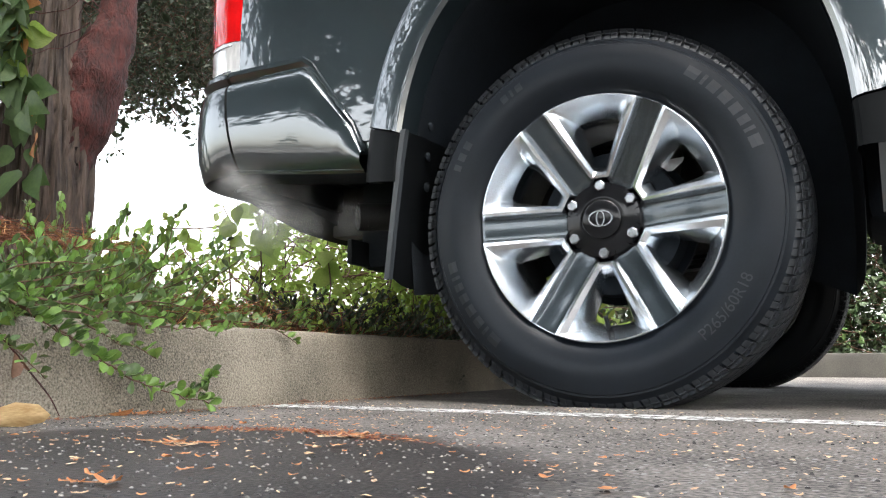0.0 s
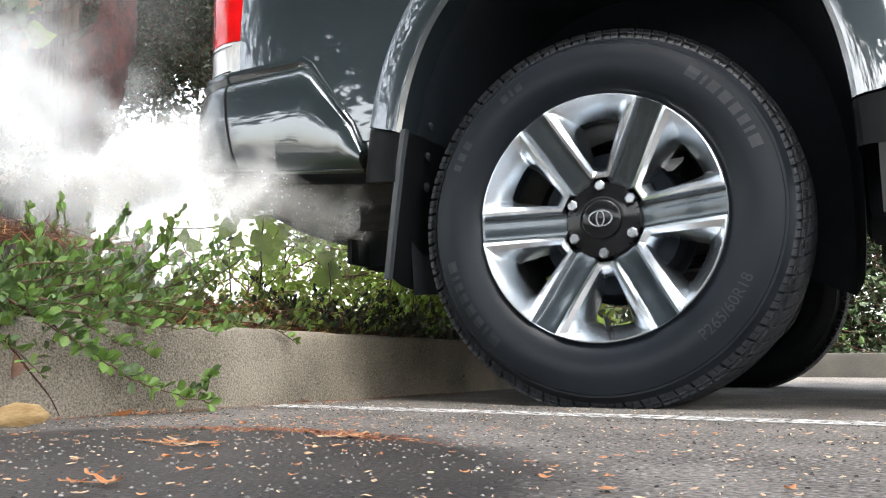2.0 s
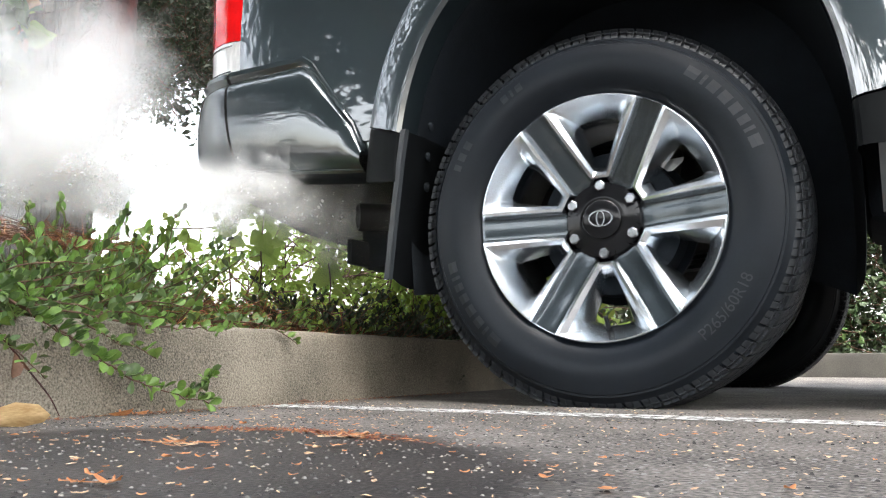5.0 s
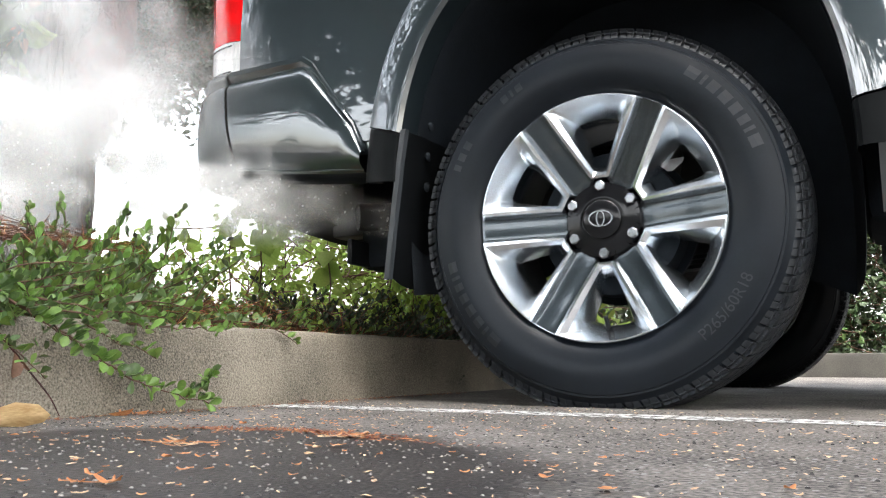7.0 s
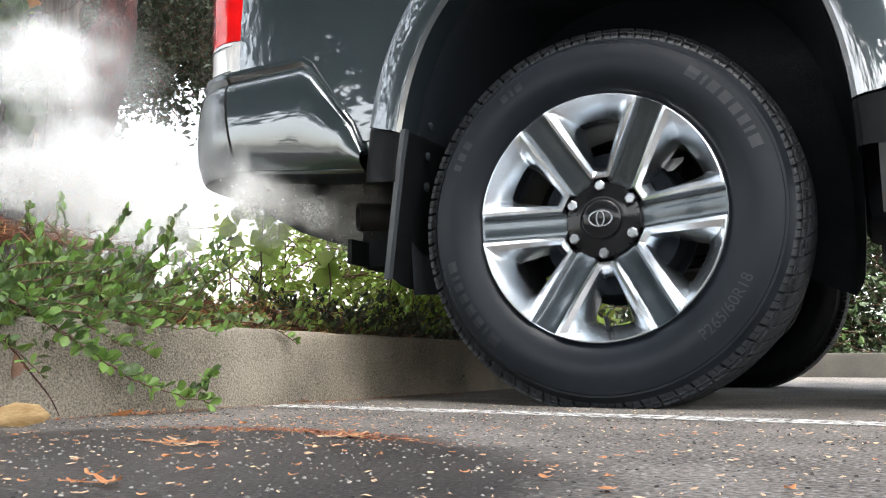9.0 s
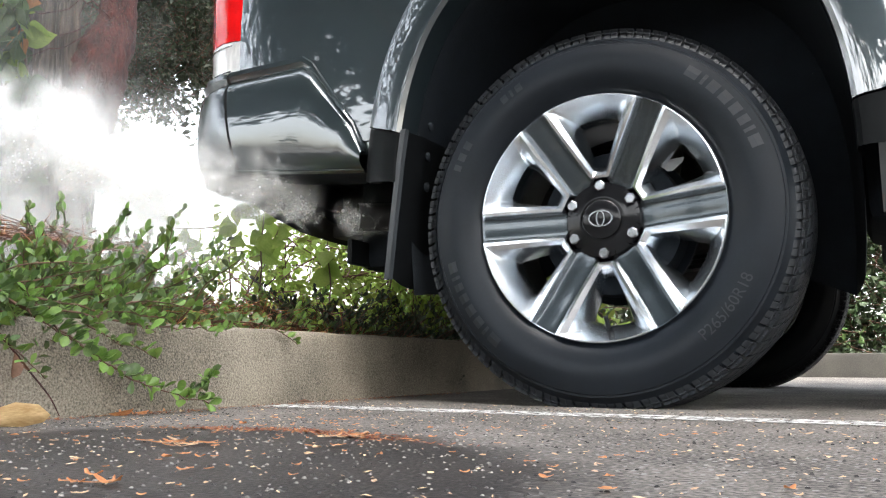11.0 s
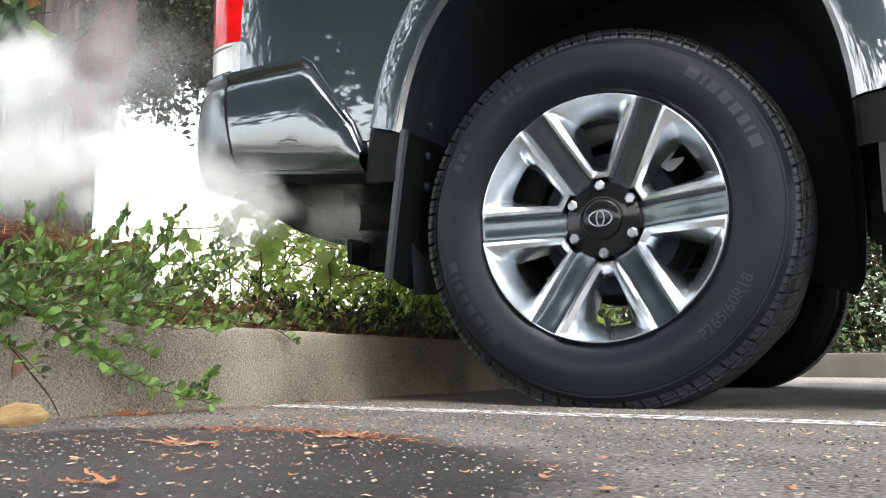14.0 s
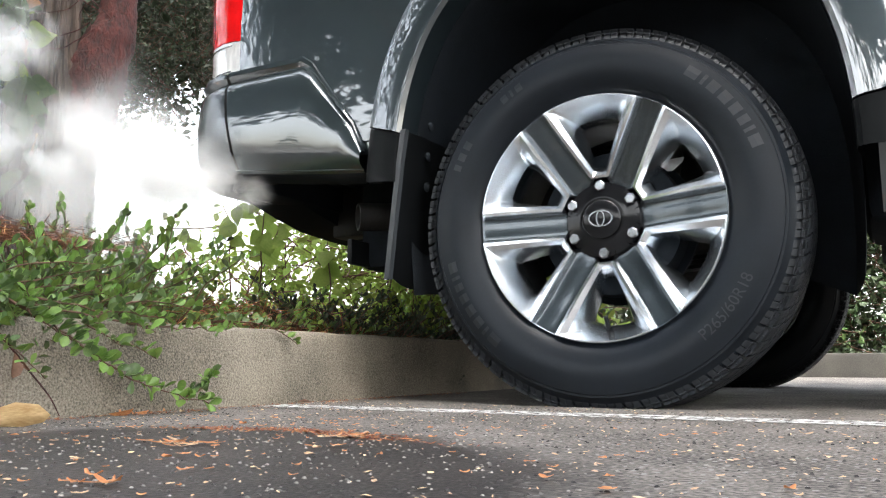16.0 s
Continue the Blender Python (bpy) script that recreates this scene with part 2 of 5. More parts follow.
def tube(bm, pts, radii, seg=8, cap=True, rough=0.0, rng=None):
    """A tube along pts, with radii; rough makes its skin uneven."""
    pts = [Vector(p) for p in pts]
    rings = []
    ref = Vector((0.31, 0.22, 0.92))
    for i, p in enumerate(pts):
        d = (pts[min(i + 1, len(pts) - 1)] - pts[max(i - 1, 0)]).normalized()
        if abs(d.dot(ref)) > 0.95:
            ref = Vector((0.9, 0.3, 0.1))
        u = d.cross(ref).normalized()
        v = d.cross(u).normalized()
        r = radii[i] if isinstance(radii, (list, tuple)) else radii
        ring = []
        for j in range(seg):
            a = 2 * math.pi * j / seg
            k = r * (1 + (rng.uniform(-rough, rough) if rough and rng else 0))
            ring.append(bm.verts.new(p + u * (k * math.cos(a)) + v * (k * math.sin(a))))
        rings.append(ring)
    for a, b in zip(rings, rings[1:]):
        for j in range(seg):
            bm.faces.new((a[j], a[(j + 1) % seg], b[(j + 1) % seg], b[j]))
    if cap:
        bm.faces.new(rings[0][::-1]), bm.faces.new(rings[-1])
    return rings


def loft(bm, rows, close=False, mat=0):
    """Skins a grid of points, row by row."""
    vs = [[bm.verts.new(p) for p in r] for r in rows]
    for a, b in zip(vs, vs[1:]):
        for j in range(len(a) - (0 if close else 1)):
            k = (j + 1) % len(a)
            f = bm.faces.new((a[j], a[k], b[k], b[j]))
            f.material_index = mat
    return vs

# ---------------------------------------------------------------- pickup truck
HUB = (0.004, 0.0, 0.371)          # middle of the rear wheel, on the plane of its rim
TYRE_R, TYRE_W, RIM_R = 0.3875, 0.235, 0.249
truck = tagged(empty("pickup_truck", pose(0, 0, 0)), "dark grey metallic pickup truck parked tail over the kerb", "pickup truck")


def arch_point(a, grow=0.0):
    """A point on the wheel arch's rim; a in degrees, 0 forward, 90 up."""
    c, s = math.cos(radians(a)), math.sin(radians(a))
    n = 2 / 2.5
    x = ((0.455 if c > 0 else 0.440) + grow) * math.copysign(abs(c) ** n, c)
    z = (0.58 + grow) * math.copysign(abs(s) ** n, s)
    return 0.015 + x, 0.40 + z


def quarter_panel():
    """The bedside round the wheel arch: rings from the flare's rim out to the panel's edges."""
    rows = []
    x0, x1, z0, z1 = -0.95, 1.5, 0.47, 1.32
    for k in range(9):
        t = k / 8
        row = []
        for a in [12 + i * 156 / 60 for i in range(61)]:
            ax, az = arch_point(a, 0.09)
            c, s = math.cos(radians(a)), math.sin(radians(a))
            ts = []
            if c > 1e-6: ts.append((x1 - 0.015) / c)
            if c < -1e-6: ts.append((x0 - 0.015) / c)
            if s > 1e-6: ts.append((z1 - 0.40) / s)
            far = min(ts)
            bx, bz = 0.015 + far * c, 0.40 + far * s
            x, z = ax + (bx - ax) * t, az + (bz - az) * t
            y = -0.022 + 0.05 * max(0, (z - 0.95) / 0.37) ** 2 + 0.012 * max(0, (0.7 - z) / 0.2) ** 2
            if x < -0.80: y += 0.9 * (x + 0.80) ** 2
            row.append((x, y, z))
        rows.append(row)
    bm = bmesh.new()
    loft(bm, rows)
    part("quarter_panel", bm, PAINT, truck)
    # lower strips on either side of the arch
    bm = bmesh.new()
    rows = []
    for x in (-0.95, -0.85, -0.75, -0.65, -0.56, -0.50):
        rows.append([(x, -0.012 + 0.9 * max(0, -0.80 - x) ** 2, z) for z in (0.56, 0.60, 0.64, 0.67, 0.70)])
    loft(bm, rows)
    part("bedside_lower_panel", bm, PAINT, truck)
    bm = bmesh.new()
    loft(bm, [[(x, -0.02 + 0.06 * max(0, (0.5 - z) / 0.2), z) for z in (0.34, 0.42, 0.5, 0.58, 0.66)] for x in (0.5, 0.8, 1.1, 1.5)])
    part("rocker_panel", bm, PAINT, truck)


def arch_flare():
    """The painted flare: a rounded band that swells outwards and turns in at the arch's rim."""
    prof = ((0.100, -0.018), (0.099, -0.032), (0.092, -0.042), (0.075, -0.048), (0.045, -0.057), (0.022, -0.063), (0.008, -0.062), (0.0, -0.054), (-0.002, -0.03), (0.004, 0.02))
    bm = bmesh.new()
    rows = []
    for i in range(65):
        a = 8.3 + i * (166.2 - 8.3) / 64
        rows.append([(arch_point(a, g)[0], y, arch_point(a, g)[1]) for g, y in prof])
    loft(bm, rows)
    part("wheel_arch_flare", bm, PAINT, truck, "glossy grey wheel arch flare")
    # dull lower ends of the flare
    for a0, a1 in ((2, 8.0), (166.5, 175.5)):
        bm = bmesh.new()
        rows = []
        for i in range(9):
            a = a0 + (a1 - a0) * i / 8
            rows.append([(arch_point(a, g)[0], y + 0.004, arch_point(a, g)[1]) for g, y in prof])
        loft(bm, rows)
        part("flare_end", bm, FLARE_END, truck, "dull dark lower end of the flare")


def wheel_well():
    """The black liner: a barrel over the wheel, with its inner wall."""
    bm = bmesh.new()
    rows = []
    for i in range(41):
        a = -12 + i * 204 / 40
        x, z = arch_point(a, 0.004)
        rows.append([(x, 0.018, z), (x, 0.12, z + 0.01), (x * 0.98, 0.26, z), (x * 0.95, 0.36, z - 0.01), (x * 0.5, 0.385, 0.40 + (z - 0.40) * 0.5)])
    loft(bm, rows)
    part("wheel_well_liner", bm, LINER, truck, "matt black wheel well liner")
    # dark rivets of the liner behind the wheel
    for x, z in ((-0.405, 0.62), (-0.412, 0.55), (-0.415, 0.48)):
        bm = bmesh.new()
        bmesh.ops.create_uvsphere(bm, u_segments=12, v_segments=8, radius=0.011, matrix=pose(x + 0.012, 0.04, z) @ Matrix.Diagonal((0.5, 1, 1, 1)))
        part("liner_clip", bm, LINER, truck)


BUMPER_TOP = 0.826


def bumper_plan():
    """The bumper's line seen from above, from its front end round the corner to the middle of the tail."""
    pts = []
    for i in range(15):
        pts.append((-0.533 - 0.425 * i / 14, -0.040))
    for i in range(1, 15):
        a = radians(90 * i / 14)
        pts.append((-0.958 - 0.197 * math.sin(a), 0.16 - 0.20 * math.cos(a)))
    for i in range(1, 15):
        pts.append((-1.155 - 0.02 * math.sin(math.pi * i / 14), 0.16 + 1.55 * i / 14))
    return pts


# inwards offset and height share down the bumper's face
BUMPER_SIDE = ((0.050, 0.828), (0.020, 0.829), (0.012, 0.824), (0.010, 0.812), (0.016, 0.803), (0.022, 0.797), (0.012, 0.789), (0.004, 0.775), (0.0, 0.74), (-0.003, 0.70),
               (-0.003, 0.66), (0.002, 0.61), (0.010, 0.57), (0.018, 0.548), (0.024, 0.542), (0.036, 0.536), (0.075, 0.532), (0.10, 0.532), (0.10, 0.56))


def bumper_rows(pts, profile):
    rows = []
    for i, (x, y) in enumerate(pts):
        p, q = pts[max(0, i - 1)], pts[min(len(pts) - 1, i + 1)]
        d = Vector((q[0] - p[0], q[1] - p[1], 0)).normalized()
        inward = Vector((d.y, -d.x, 0))
        top = BUMPER_TOP
        if x > -0.70 and y < 0.0:
            top = 0.826 - (x + 0.70) / 0.157 * 0.215
        row = []
        for o, z in profile:
            if top < 0.826 and z > 0.548:
                z = 0.548 + (z - 0.548) * (top - 0.548) / (0.826 - 0.548)
            if z < 0.60:
                z += 0.014 - 0.040 * max(0.0, min(1.0, (x + 0.95) / 0.417)) if y < 0.0 else 0.014
            # the joint before the corner leans forward towards its foot
            lean = 0.050 * max(0.0, 1 - abs(i - 14) / 7) * max(0.0, min(1.0, (0.80 - z) / 0.26)) ** 1.4
            row.append((x + inward.x * o + lean, y + inward.y * o, z))
        rows.append(row)
    return rows


def bumper():
    pts = bumper_plan()
    seam = 14
    bm = bmesh.new()
    rows = bumper_rows(pts, BUMPER_SIDE[:15])
    last = [tuple(Vector(p).lerp(Vector(q), 0.68)) for p, q in zip(rows[seam - 1], rows[seam])]
    loft(bm, rows[:seam] + [last])
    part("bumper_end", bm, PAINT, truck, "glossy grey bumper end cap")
    bm = bmesh.new()
    shifted = bumper_rows(pts, BUMPER_SIDE[:15])[seam:]
    loft(bm, [[(x - 0.004, y + 0.006, z) for x, y, z in r] for r in shifted])
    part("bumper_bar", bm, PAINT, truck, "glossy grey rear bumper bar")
    bm = bmesh.new()
    loft(bm, bumper_rows(pts, BUMPER_SIDE[14:]))
    part("bumper_valance", bm, LINER, truck, "black underside of the bumper")
    # rubber strip in the seam
    bm = bmesh.new()
    rows = bumper_rows(pts, [(o + 0.012, z) for o, z in BUMPER_SIDE])[seam - 2:seam + 2]
    loft(bm, rows)
    part("bumper_seam", bm, SOOT, truck, "black seam in the bumper")
    # deep apron in the middle of the tail
    bm = bmesh.new()
    loft(bm, [[(-1.10, y, 0.62), (-1.135, y, low + 0.03), (-1.12, y, low), (-0.98, y, low + 0.01), (-0.96, y, 0.62)] for y, low in ((0.20, 0.562), (0.28, 0.545), (0.38, 0.520), (0.50, 0.498), (0.65, 0.488), (0.92, 0.484), (1.3, 0.49), (1.6, 0.55))])
    part("bumper_apron", bm, LINER, truck, "black apron under the bumper")
    # thin bright crease along the lower edge
    bm = bmesh.new()
    edge = [(r[13][0], r[13][1] - 0.002, r[13][2]) for r in bumper_rows(pts, BUMPER_SIDE)[0:15]]
    tube(bm, edge, 0.0022, 6)
    part("bumper_lower_lip", bm, PAINT, truck)


def tail_lamp():
    def shell(z0, z1, name, mat, label, grow=0.0):
        bm = bmesh.new()
        rows = []
        for k in range(9):
            z = z0 + (z1 - z0) * k / 8
            row = []
            for i in range(13):
                a = radians(90 * i / 12)
                lean = 0.02 * (z - 0.81)
                row.append((-0.962 - (0.128 + grow) * math.sin(a) - lean, -0.010 - grow + 0.10 * (1 - math.cos(a)), z))
            row.insert(0, (-0.930 - 0.02 * (z - 0.81), -0.004, z))
            rows.append(row)
        loft(bm, rows)
        return part(name, bm, mat, truck, label)
    shell(0.806, 0.915, "reversing_lens", CLEAR_LENS, "clear ribbed reversing light lens")
    shell(0.917, 1.30, "red_lens", RED_LENS, "red tail light lens")
    # clear rib along the lamp's rear edge, and the reflector's bright bars behind the lower lens
    bm = bmesh.new()
    loft(bm, [[(-1.083 - 0.02 * (z - 0.81) + dx, 0.055 + dy, z) for dx, dy in ((0.0, 0.0), (-0.010, 0.012), (-0.012, 0.030), (0.0, 0.045))] for z in (0.815, 0.90, 1.0, 1.15, 1.30)])
    part("clear_rib", bm, CLEAR_LENS, truck, "clear edge of the tail light")
    for z in (0.822, 0.834, 0.904):
        bm = bmesh.new()
        tube(bm, [(-0.958 - 0.130 * math.sin(radians(a)), -0.0135 + 0.10 * (1 - math.cos(radians(a))), z) for a in range(0, 71, 10)], 0.0022, 6)
        part("lens_bar", bm, CHROME, truck, "bright bar across the clear lens")
    bm = bmesh.new()
    box(bm, -1.0, -0.93, 0.0, 0.13, 0.806, 0.82, 0.004)
    part("lamp_base", bm, PLASTIC, truck)


def underbody():
    # felt-black box added so that the bumper's inner side stays dark
    bm = bmesh.new()
    box(bm, -1.06, -0.96, 0.12, 1.70, 0.545, 0.79, 0.01)
    part("bumper_dark_backing", bm, LINER, truck)
    bm = bmesh.new()
    box(bm, -1.05, 1.5, 0.40, 1.6, 0.62, 0.70, 0.01)
    part("bed_floor", bm, LINER, truck)
    bm = bmesh.new()
    box(bm, -0.93, -0.90, 0.05, 1.62, 0.62, 1.30, 0.004)
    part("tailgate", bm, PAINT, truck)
    for y in (0.50, 1.02):
        bm = bmesh.new()
        box(bm, -1.0, 1.6, y, y + 0.07, 0.47, 0.63, 0.008)
        part("frame_rail", bm, STEEL_DARK, truck)
    bm = bmesh.new()
    box(bm, 0.47, 1.6, 0.10, 0.48, 0.335, 0.60, 0.03)
    part("fuel_tank", bm, LINER, truck, "black fuel tank under the bed")
    bm = bmesh.new()
    tube(bm, [(0, 0.16, 0.375), (0, 1.45, 0.375)], 0.045, 20)
    g = bmesh.ops.create_uvsphere(bm, u_segments=24, v_segments=14, radius=0.15, matrix=pose(0, 0.80, 0.375) @ Matrix.Diagonal((1, 0.8, 1, 1)))
    part("rear_axle", bm, STEEL_DARK, truck, "dull black rear axle with differential")
    bm = bmesh.new()
    for k in range(4):
        w = 0.52 - 0.11 * k
        rows = []
        for i in range(13):
            x = -w + 2 * w * i / 12
            z = 0.335 - 0.011 * k + 0.10 * (x / 0.55) ** 2
            rows.append([(x, 0.42, z), (x, 0.48, z), (x, 0.48, z + 0.008), (x, 0.42, z + 0.008)])
        loft(bm, rows, close=True)
    part("leaf_spring", bm, STEEL_DARK, truck)
    bm = bmesh.new()
    tube(bm, [(0.03, 0.30, 0.19), (0.05, 0.34, 0.36)], 0.027, 18)
    tube(bm, [(0.05, 0.34, 0.36), (0.085, 0.40, 0.64)], 0.020, 18)
    part("shock_absorber", bm, BRONZE, truck, "bronze-grey shock absorber")
    # tail pipe, turned outwards behind the flap
    bm = bmesh.new()
    pts = [(-0.20, 0.42, 0.50), (-0.40, 0.36, 0.48), (-0.52, 0.27, 0.462), (-0.60, 0.19, 0.452), (-0.655, 0.135, 0.448)]
    out = tube(bm, pts, 0.035, 24, cap=False)
    inn = tube(bm, pts, 0.031, 24, cap=False)
    for j in range(24):
        k = (j + 1) % 24
        bm.faces.new((out[-1][j], out[-1][k], inn[-1][k], inn[-1][j]))
    part("tail_pipe", bm, PIPE_STEEL, truck, "sooty steel exhaust tail pipe")
    bm = bmesh.new()
    tube(bm, [(-0.30, 0.40, 0.49), (-0.56, 0.23, 0.457)], 0.030, 16)
    part("pipe_soot", bm, SOOT, truck)
    bm = bmesh.new()
    revolve(bm, [(r, z) for r, z in ((0.10, 0.0), (0.22, 0.01), (0.24, -0.02), (0.30, -0.03), (0.36, -0.01), (0.385, 0.05), (0.385, 0.12), (0.35, 0.18), (0.1, 0.18))], (0, 0, 0), 48)
    bmesh.ops.transform(bm, matrix=pose(-0.52, 0.95, 0.45, 90, 0, 0), verts=bm.verts)
    part("spare_tyre", bm, RUBBER, truck, "spare tyre slung under the bed")
    bm = bmesh.new()
    box(bm, -0.72, -0.50, 0.24, 0.40, 0.33, 0.62, 0.02)
    part("spare_carrier", bm, LINER, truck)
    bm = bmesh.new()
    box(bm, -0.705, -0.69, 0.16, 0.40, 0.335, 0.40, 0.004)
    part("hitch_bracket", bm, PLASTIC, truck)


def mud_flap():
    bm = bmesh.new()
    rows = []
    for k in range(13):
        t = k / 12
        z = 0.590 - 0.342 * t
        x = -0.409 - 0.040 * t
        row = []
        for i in range(9):
            y = -0.052 + 0.25 * i / 8
            drop = 0.022 * (2 * i / 8 - 1) ** 4 * (1 if k == 12 else 0)
            row.append((x + 0.012 * math.sin(i / 8 * math.pi), y + 0.018 * t, z + drop))
        rows.append(row)
    loft(bm, rows)
    bmesh.ops.solidify(bm, geom=bm.faces[:], thickness=0.008)
    flap = part("mud_flap", bm, PLASTIC, truck, "black moulded mud flap")
    bm = bmesh.new()
    rows = []
    for k in range(13):
        t = k / 12
        z = 0.590 - 0.325 * t
        x = -0.406 - 0.047 * t ** 0.9
        rows.append([(x - 0.008, -0.058 + 0.012 * t, z), (x + 0.006, -0.061 + 0.012 * t, z), (x + 0.008, -0.048 + 0.012 * t, z), (x - 0.007, -0.045 + 0.012 * t, z)])
    loft(bm, rows, close=True)
    part("flap_lip", bm, FLAP_EDGE, flap, "grey outer lip")


# ---- wheel
def tyre_profile():
    """(radius, y) from the bead over the sidewall and the tread to the inner bead."""
    return ((0.243, 0.014), (0.252, 0.004), (0.262, -0.005), (0.272, -0.010), (0.285, -0.016), (0.302, -0.020), (0.320, -0.020), (0.336, -0.016),
            (0.346, -0.0135), (0.3475, -0.011), (0.352, -0.0105), (0.3535, -0.008), (0.362, 0.0), (0.370, 0.009), (0.3745, 0.016), (0.3765, 0.035), (0.377, 0.07), (0.377, 0.1075),
            (0.377, 0.145), (0.3765, 0.18), (0.3735, 0.198), (0.36, 0.214), (0.33, 0.232), (0.29, 0.232), (0.25, 0.205), (0.24, 0.20))


def flatten(bm, floor):
    """Lets the loaded tyre sit flat on the ground and bulge a little there."""
    for v in bm.verts:
        if v.co.z < floor + 0.05:
            k = max(0.0, min(1.0, (floor + 0.05 - v.co.z) / 0.05))
            v.co.y += (-0.006 if v.co.y < 0.1 + HUB[1] else 0.006) * k * (1 if abs(v.co.y - 0.107) > 0.08 else 0)
        if v.co.z < floor:
            v.co.z = floor


def tread(bm, centre):
    """Blocks round the tread: broad shoulder lugs cut by fine sipes, with open slots between, and three ribs of lugs."""
    n = 70
    rows = ((0.002, 0.052, 0.0), (0.057, 0.086, 0.33), (0.092, 0.122, 0.6), (0.128, 0.157, 0.2), (0.163, 0.212, 0.5))
    def radius(y):
        d = abs(y - 0.1075) / 0.1075
        return TYRE_R - 0.0035 * d ** 2 - 0.02 * max(0, d - 0.72) ** 1.5 * 4.2
    for i in range(n):
        for ri, (y0, y1, shift) in enumerate(rows):
            edge = ri in (0, 4)
            for c0, c1 in (((0.0, 0.28), (0.295, 0.575), (0.59, 0.86)) if edge else ((0.0, 0.42), (0.46, 0.88))):
                a0, a1 = 2 * math.pi * (i + shift + c0) / n, 2 * math.pi * (i + shift + c1) / n
                slant = (0.045 if edge else 0.04) * (1 if ri < 3 else -1)
                ys = [y0, y0 + 0.008, y0 + 0.022, y1] if ri == 0 else ([y0, y1 - 0.022, y1 - 0.008, y1] if ri == 4 else [y0, y1])
                top, low = [], []
                for y in ys:
                    da = slant * (y - y0) / (y1 - y0)
                    for dst, rr in ((top, radius(y)), (low, 0.3745)):
                        dst.append([bm.verts.new((centre[0] + rr * math.cos(a + da), centre[1] + y, centre[2] + rr * math.sin(a + da))) for a in (a0, a1)])
                for p, q in zip(top, top[1:]):
                    bm.faces.new((p[0], p[1], q[1], q[0]))
                for k in range(len(ys) - 1):
                    for s in (0, 1):
                        bm.faces.new((top[k][s], top[k + 1][s], low[k + 1][s], low[k][s]))
                bm.faces.new((top[0][0], top[0][1], low[0][1], low[0][0]))
                bm.faces.new((top[-1][0], top[-1][1], low[-1][1], low[-1][0]))
    # the lugs' feet that run down onto the sidewall, standing proud of it
    for i in range(n):
        for c0, c1 in ((0.0, 0.42), (0.44, 0.86)):
            rings = []
            for c, proud in ((c0, 0.0), (c0 + 0.02, 1.0), (c1 - 0.02, 1.0), (c1, 0.0)):
                a = 2 * math.pi * (i + c) / n
                rings.append([bm.verts.new((centre[0] + r * math.cos(a - 0.012 * (0.382 - r) / 0.02), centre[1] + y - 0.0028 * proud * lift, centre[2] + r * math.sin(a - 0.012 * (0.382 - r) / 0.02)))
                              for r, y, lift in ((0.3825, 0.0065, 1.0), (0.3775, 0.0105, 1.0), (0.3715, 0.0085, 1.0), (0.3655, 0.0045, 0.9), (0.3595, -0.001, 0.0))])
            for p, q in zip(rings, rings[1:]):
                for k in range(4):
                    bm.faces.new((p[k], p[k + 1], q[k + 1], q[k]))


def letters_mesh(text, size):
    """Flat letters of the built-in font, as vertices and faces."""
    cu = bpy.data.curves.new("letters", "FONT")
    cu.body, cu.size, cu.align_x = text, size, "CENTER"
    ob = bpy.data.objects.new("letters", cu)
    scene.collection.objects.link(ob)
    bpy.context.view_layer.update()
    me = ob.to_mesh()
    vs = [tuple(v.co) for v in me.vertices]
    fs = [tuple(p.vertices) for p in me.polygons]
    ob.to_mesh_clear()
    bpy.data.objects.remove(ob)
    return vs, fs


def on_sidewall(vs, radius, degrees, centre, flip=False):
    """Bends flat letters round the sidewall; they read outwards from the hub, or inwards when flipped."""
    out = []
    for x, y, _ in vs:
        if flip:
            a, r = radians(degrees) + x / radius, radius - y
        else:
            a, r = radians(degrees) - x / radius, radius + y
        depth = np.interp(r, (0.285, 0.302, 0.320, 0.336, 0.346), (-0.016, -0.020, -0.020, -0.016, -0.0135)) - 0.0016
        out.append((centre[0] + r * math.cos(a), centre[1] + depth, centre[2] + r * math.sin(a)))
    return out


def bars(widths, height, gap):
    """A row of plain bars that stands for lettering."""
    total = sum(widths) + gap * (len(widths) - 1)
    vs, fs, x = [], [], -total / 2
    for w in widths:
        steps = 3
        for i in range(steps):
            a, b = x + w * i / steps, x + w * (i + 1) / steps
            k = len(vs)
            vs += [(a, 0, 0), (b, 0, 0), (b, height * 0.5, 0), (a, height * 0.5, 0), (b, height, 0), (a, height, 0)]
            fs += [(k, k + 1, k + 2, k + 3), (k + 3, k + 2, k + 4, k + 5)]
        x += w + gap
    return vs, fs


def face_depth(r):
    """How far the wheel's face lies behind the rim's plane."""
    return float(np.interp(r, (0.075, 0.09, 0.105, 0.125, 0.160, 0.190, 0.222, 0.240, 0.248), (0.047, 0.043, 0.037, 0.029, 0.018, 0.010, 0.003, 0.0, -0.001)))


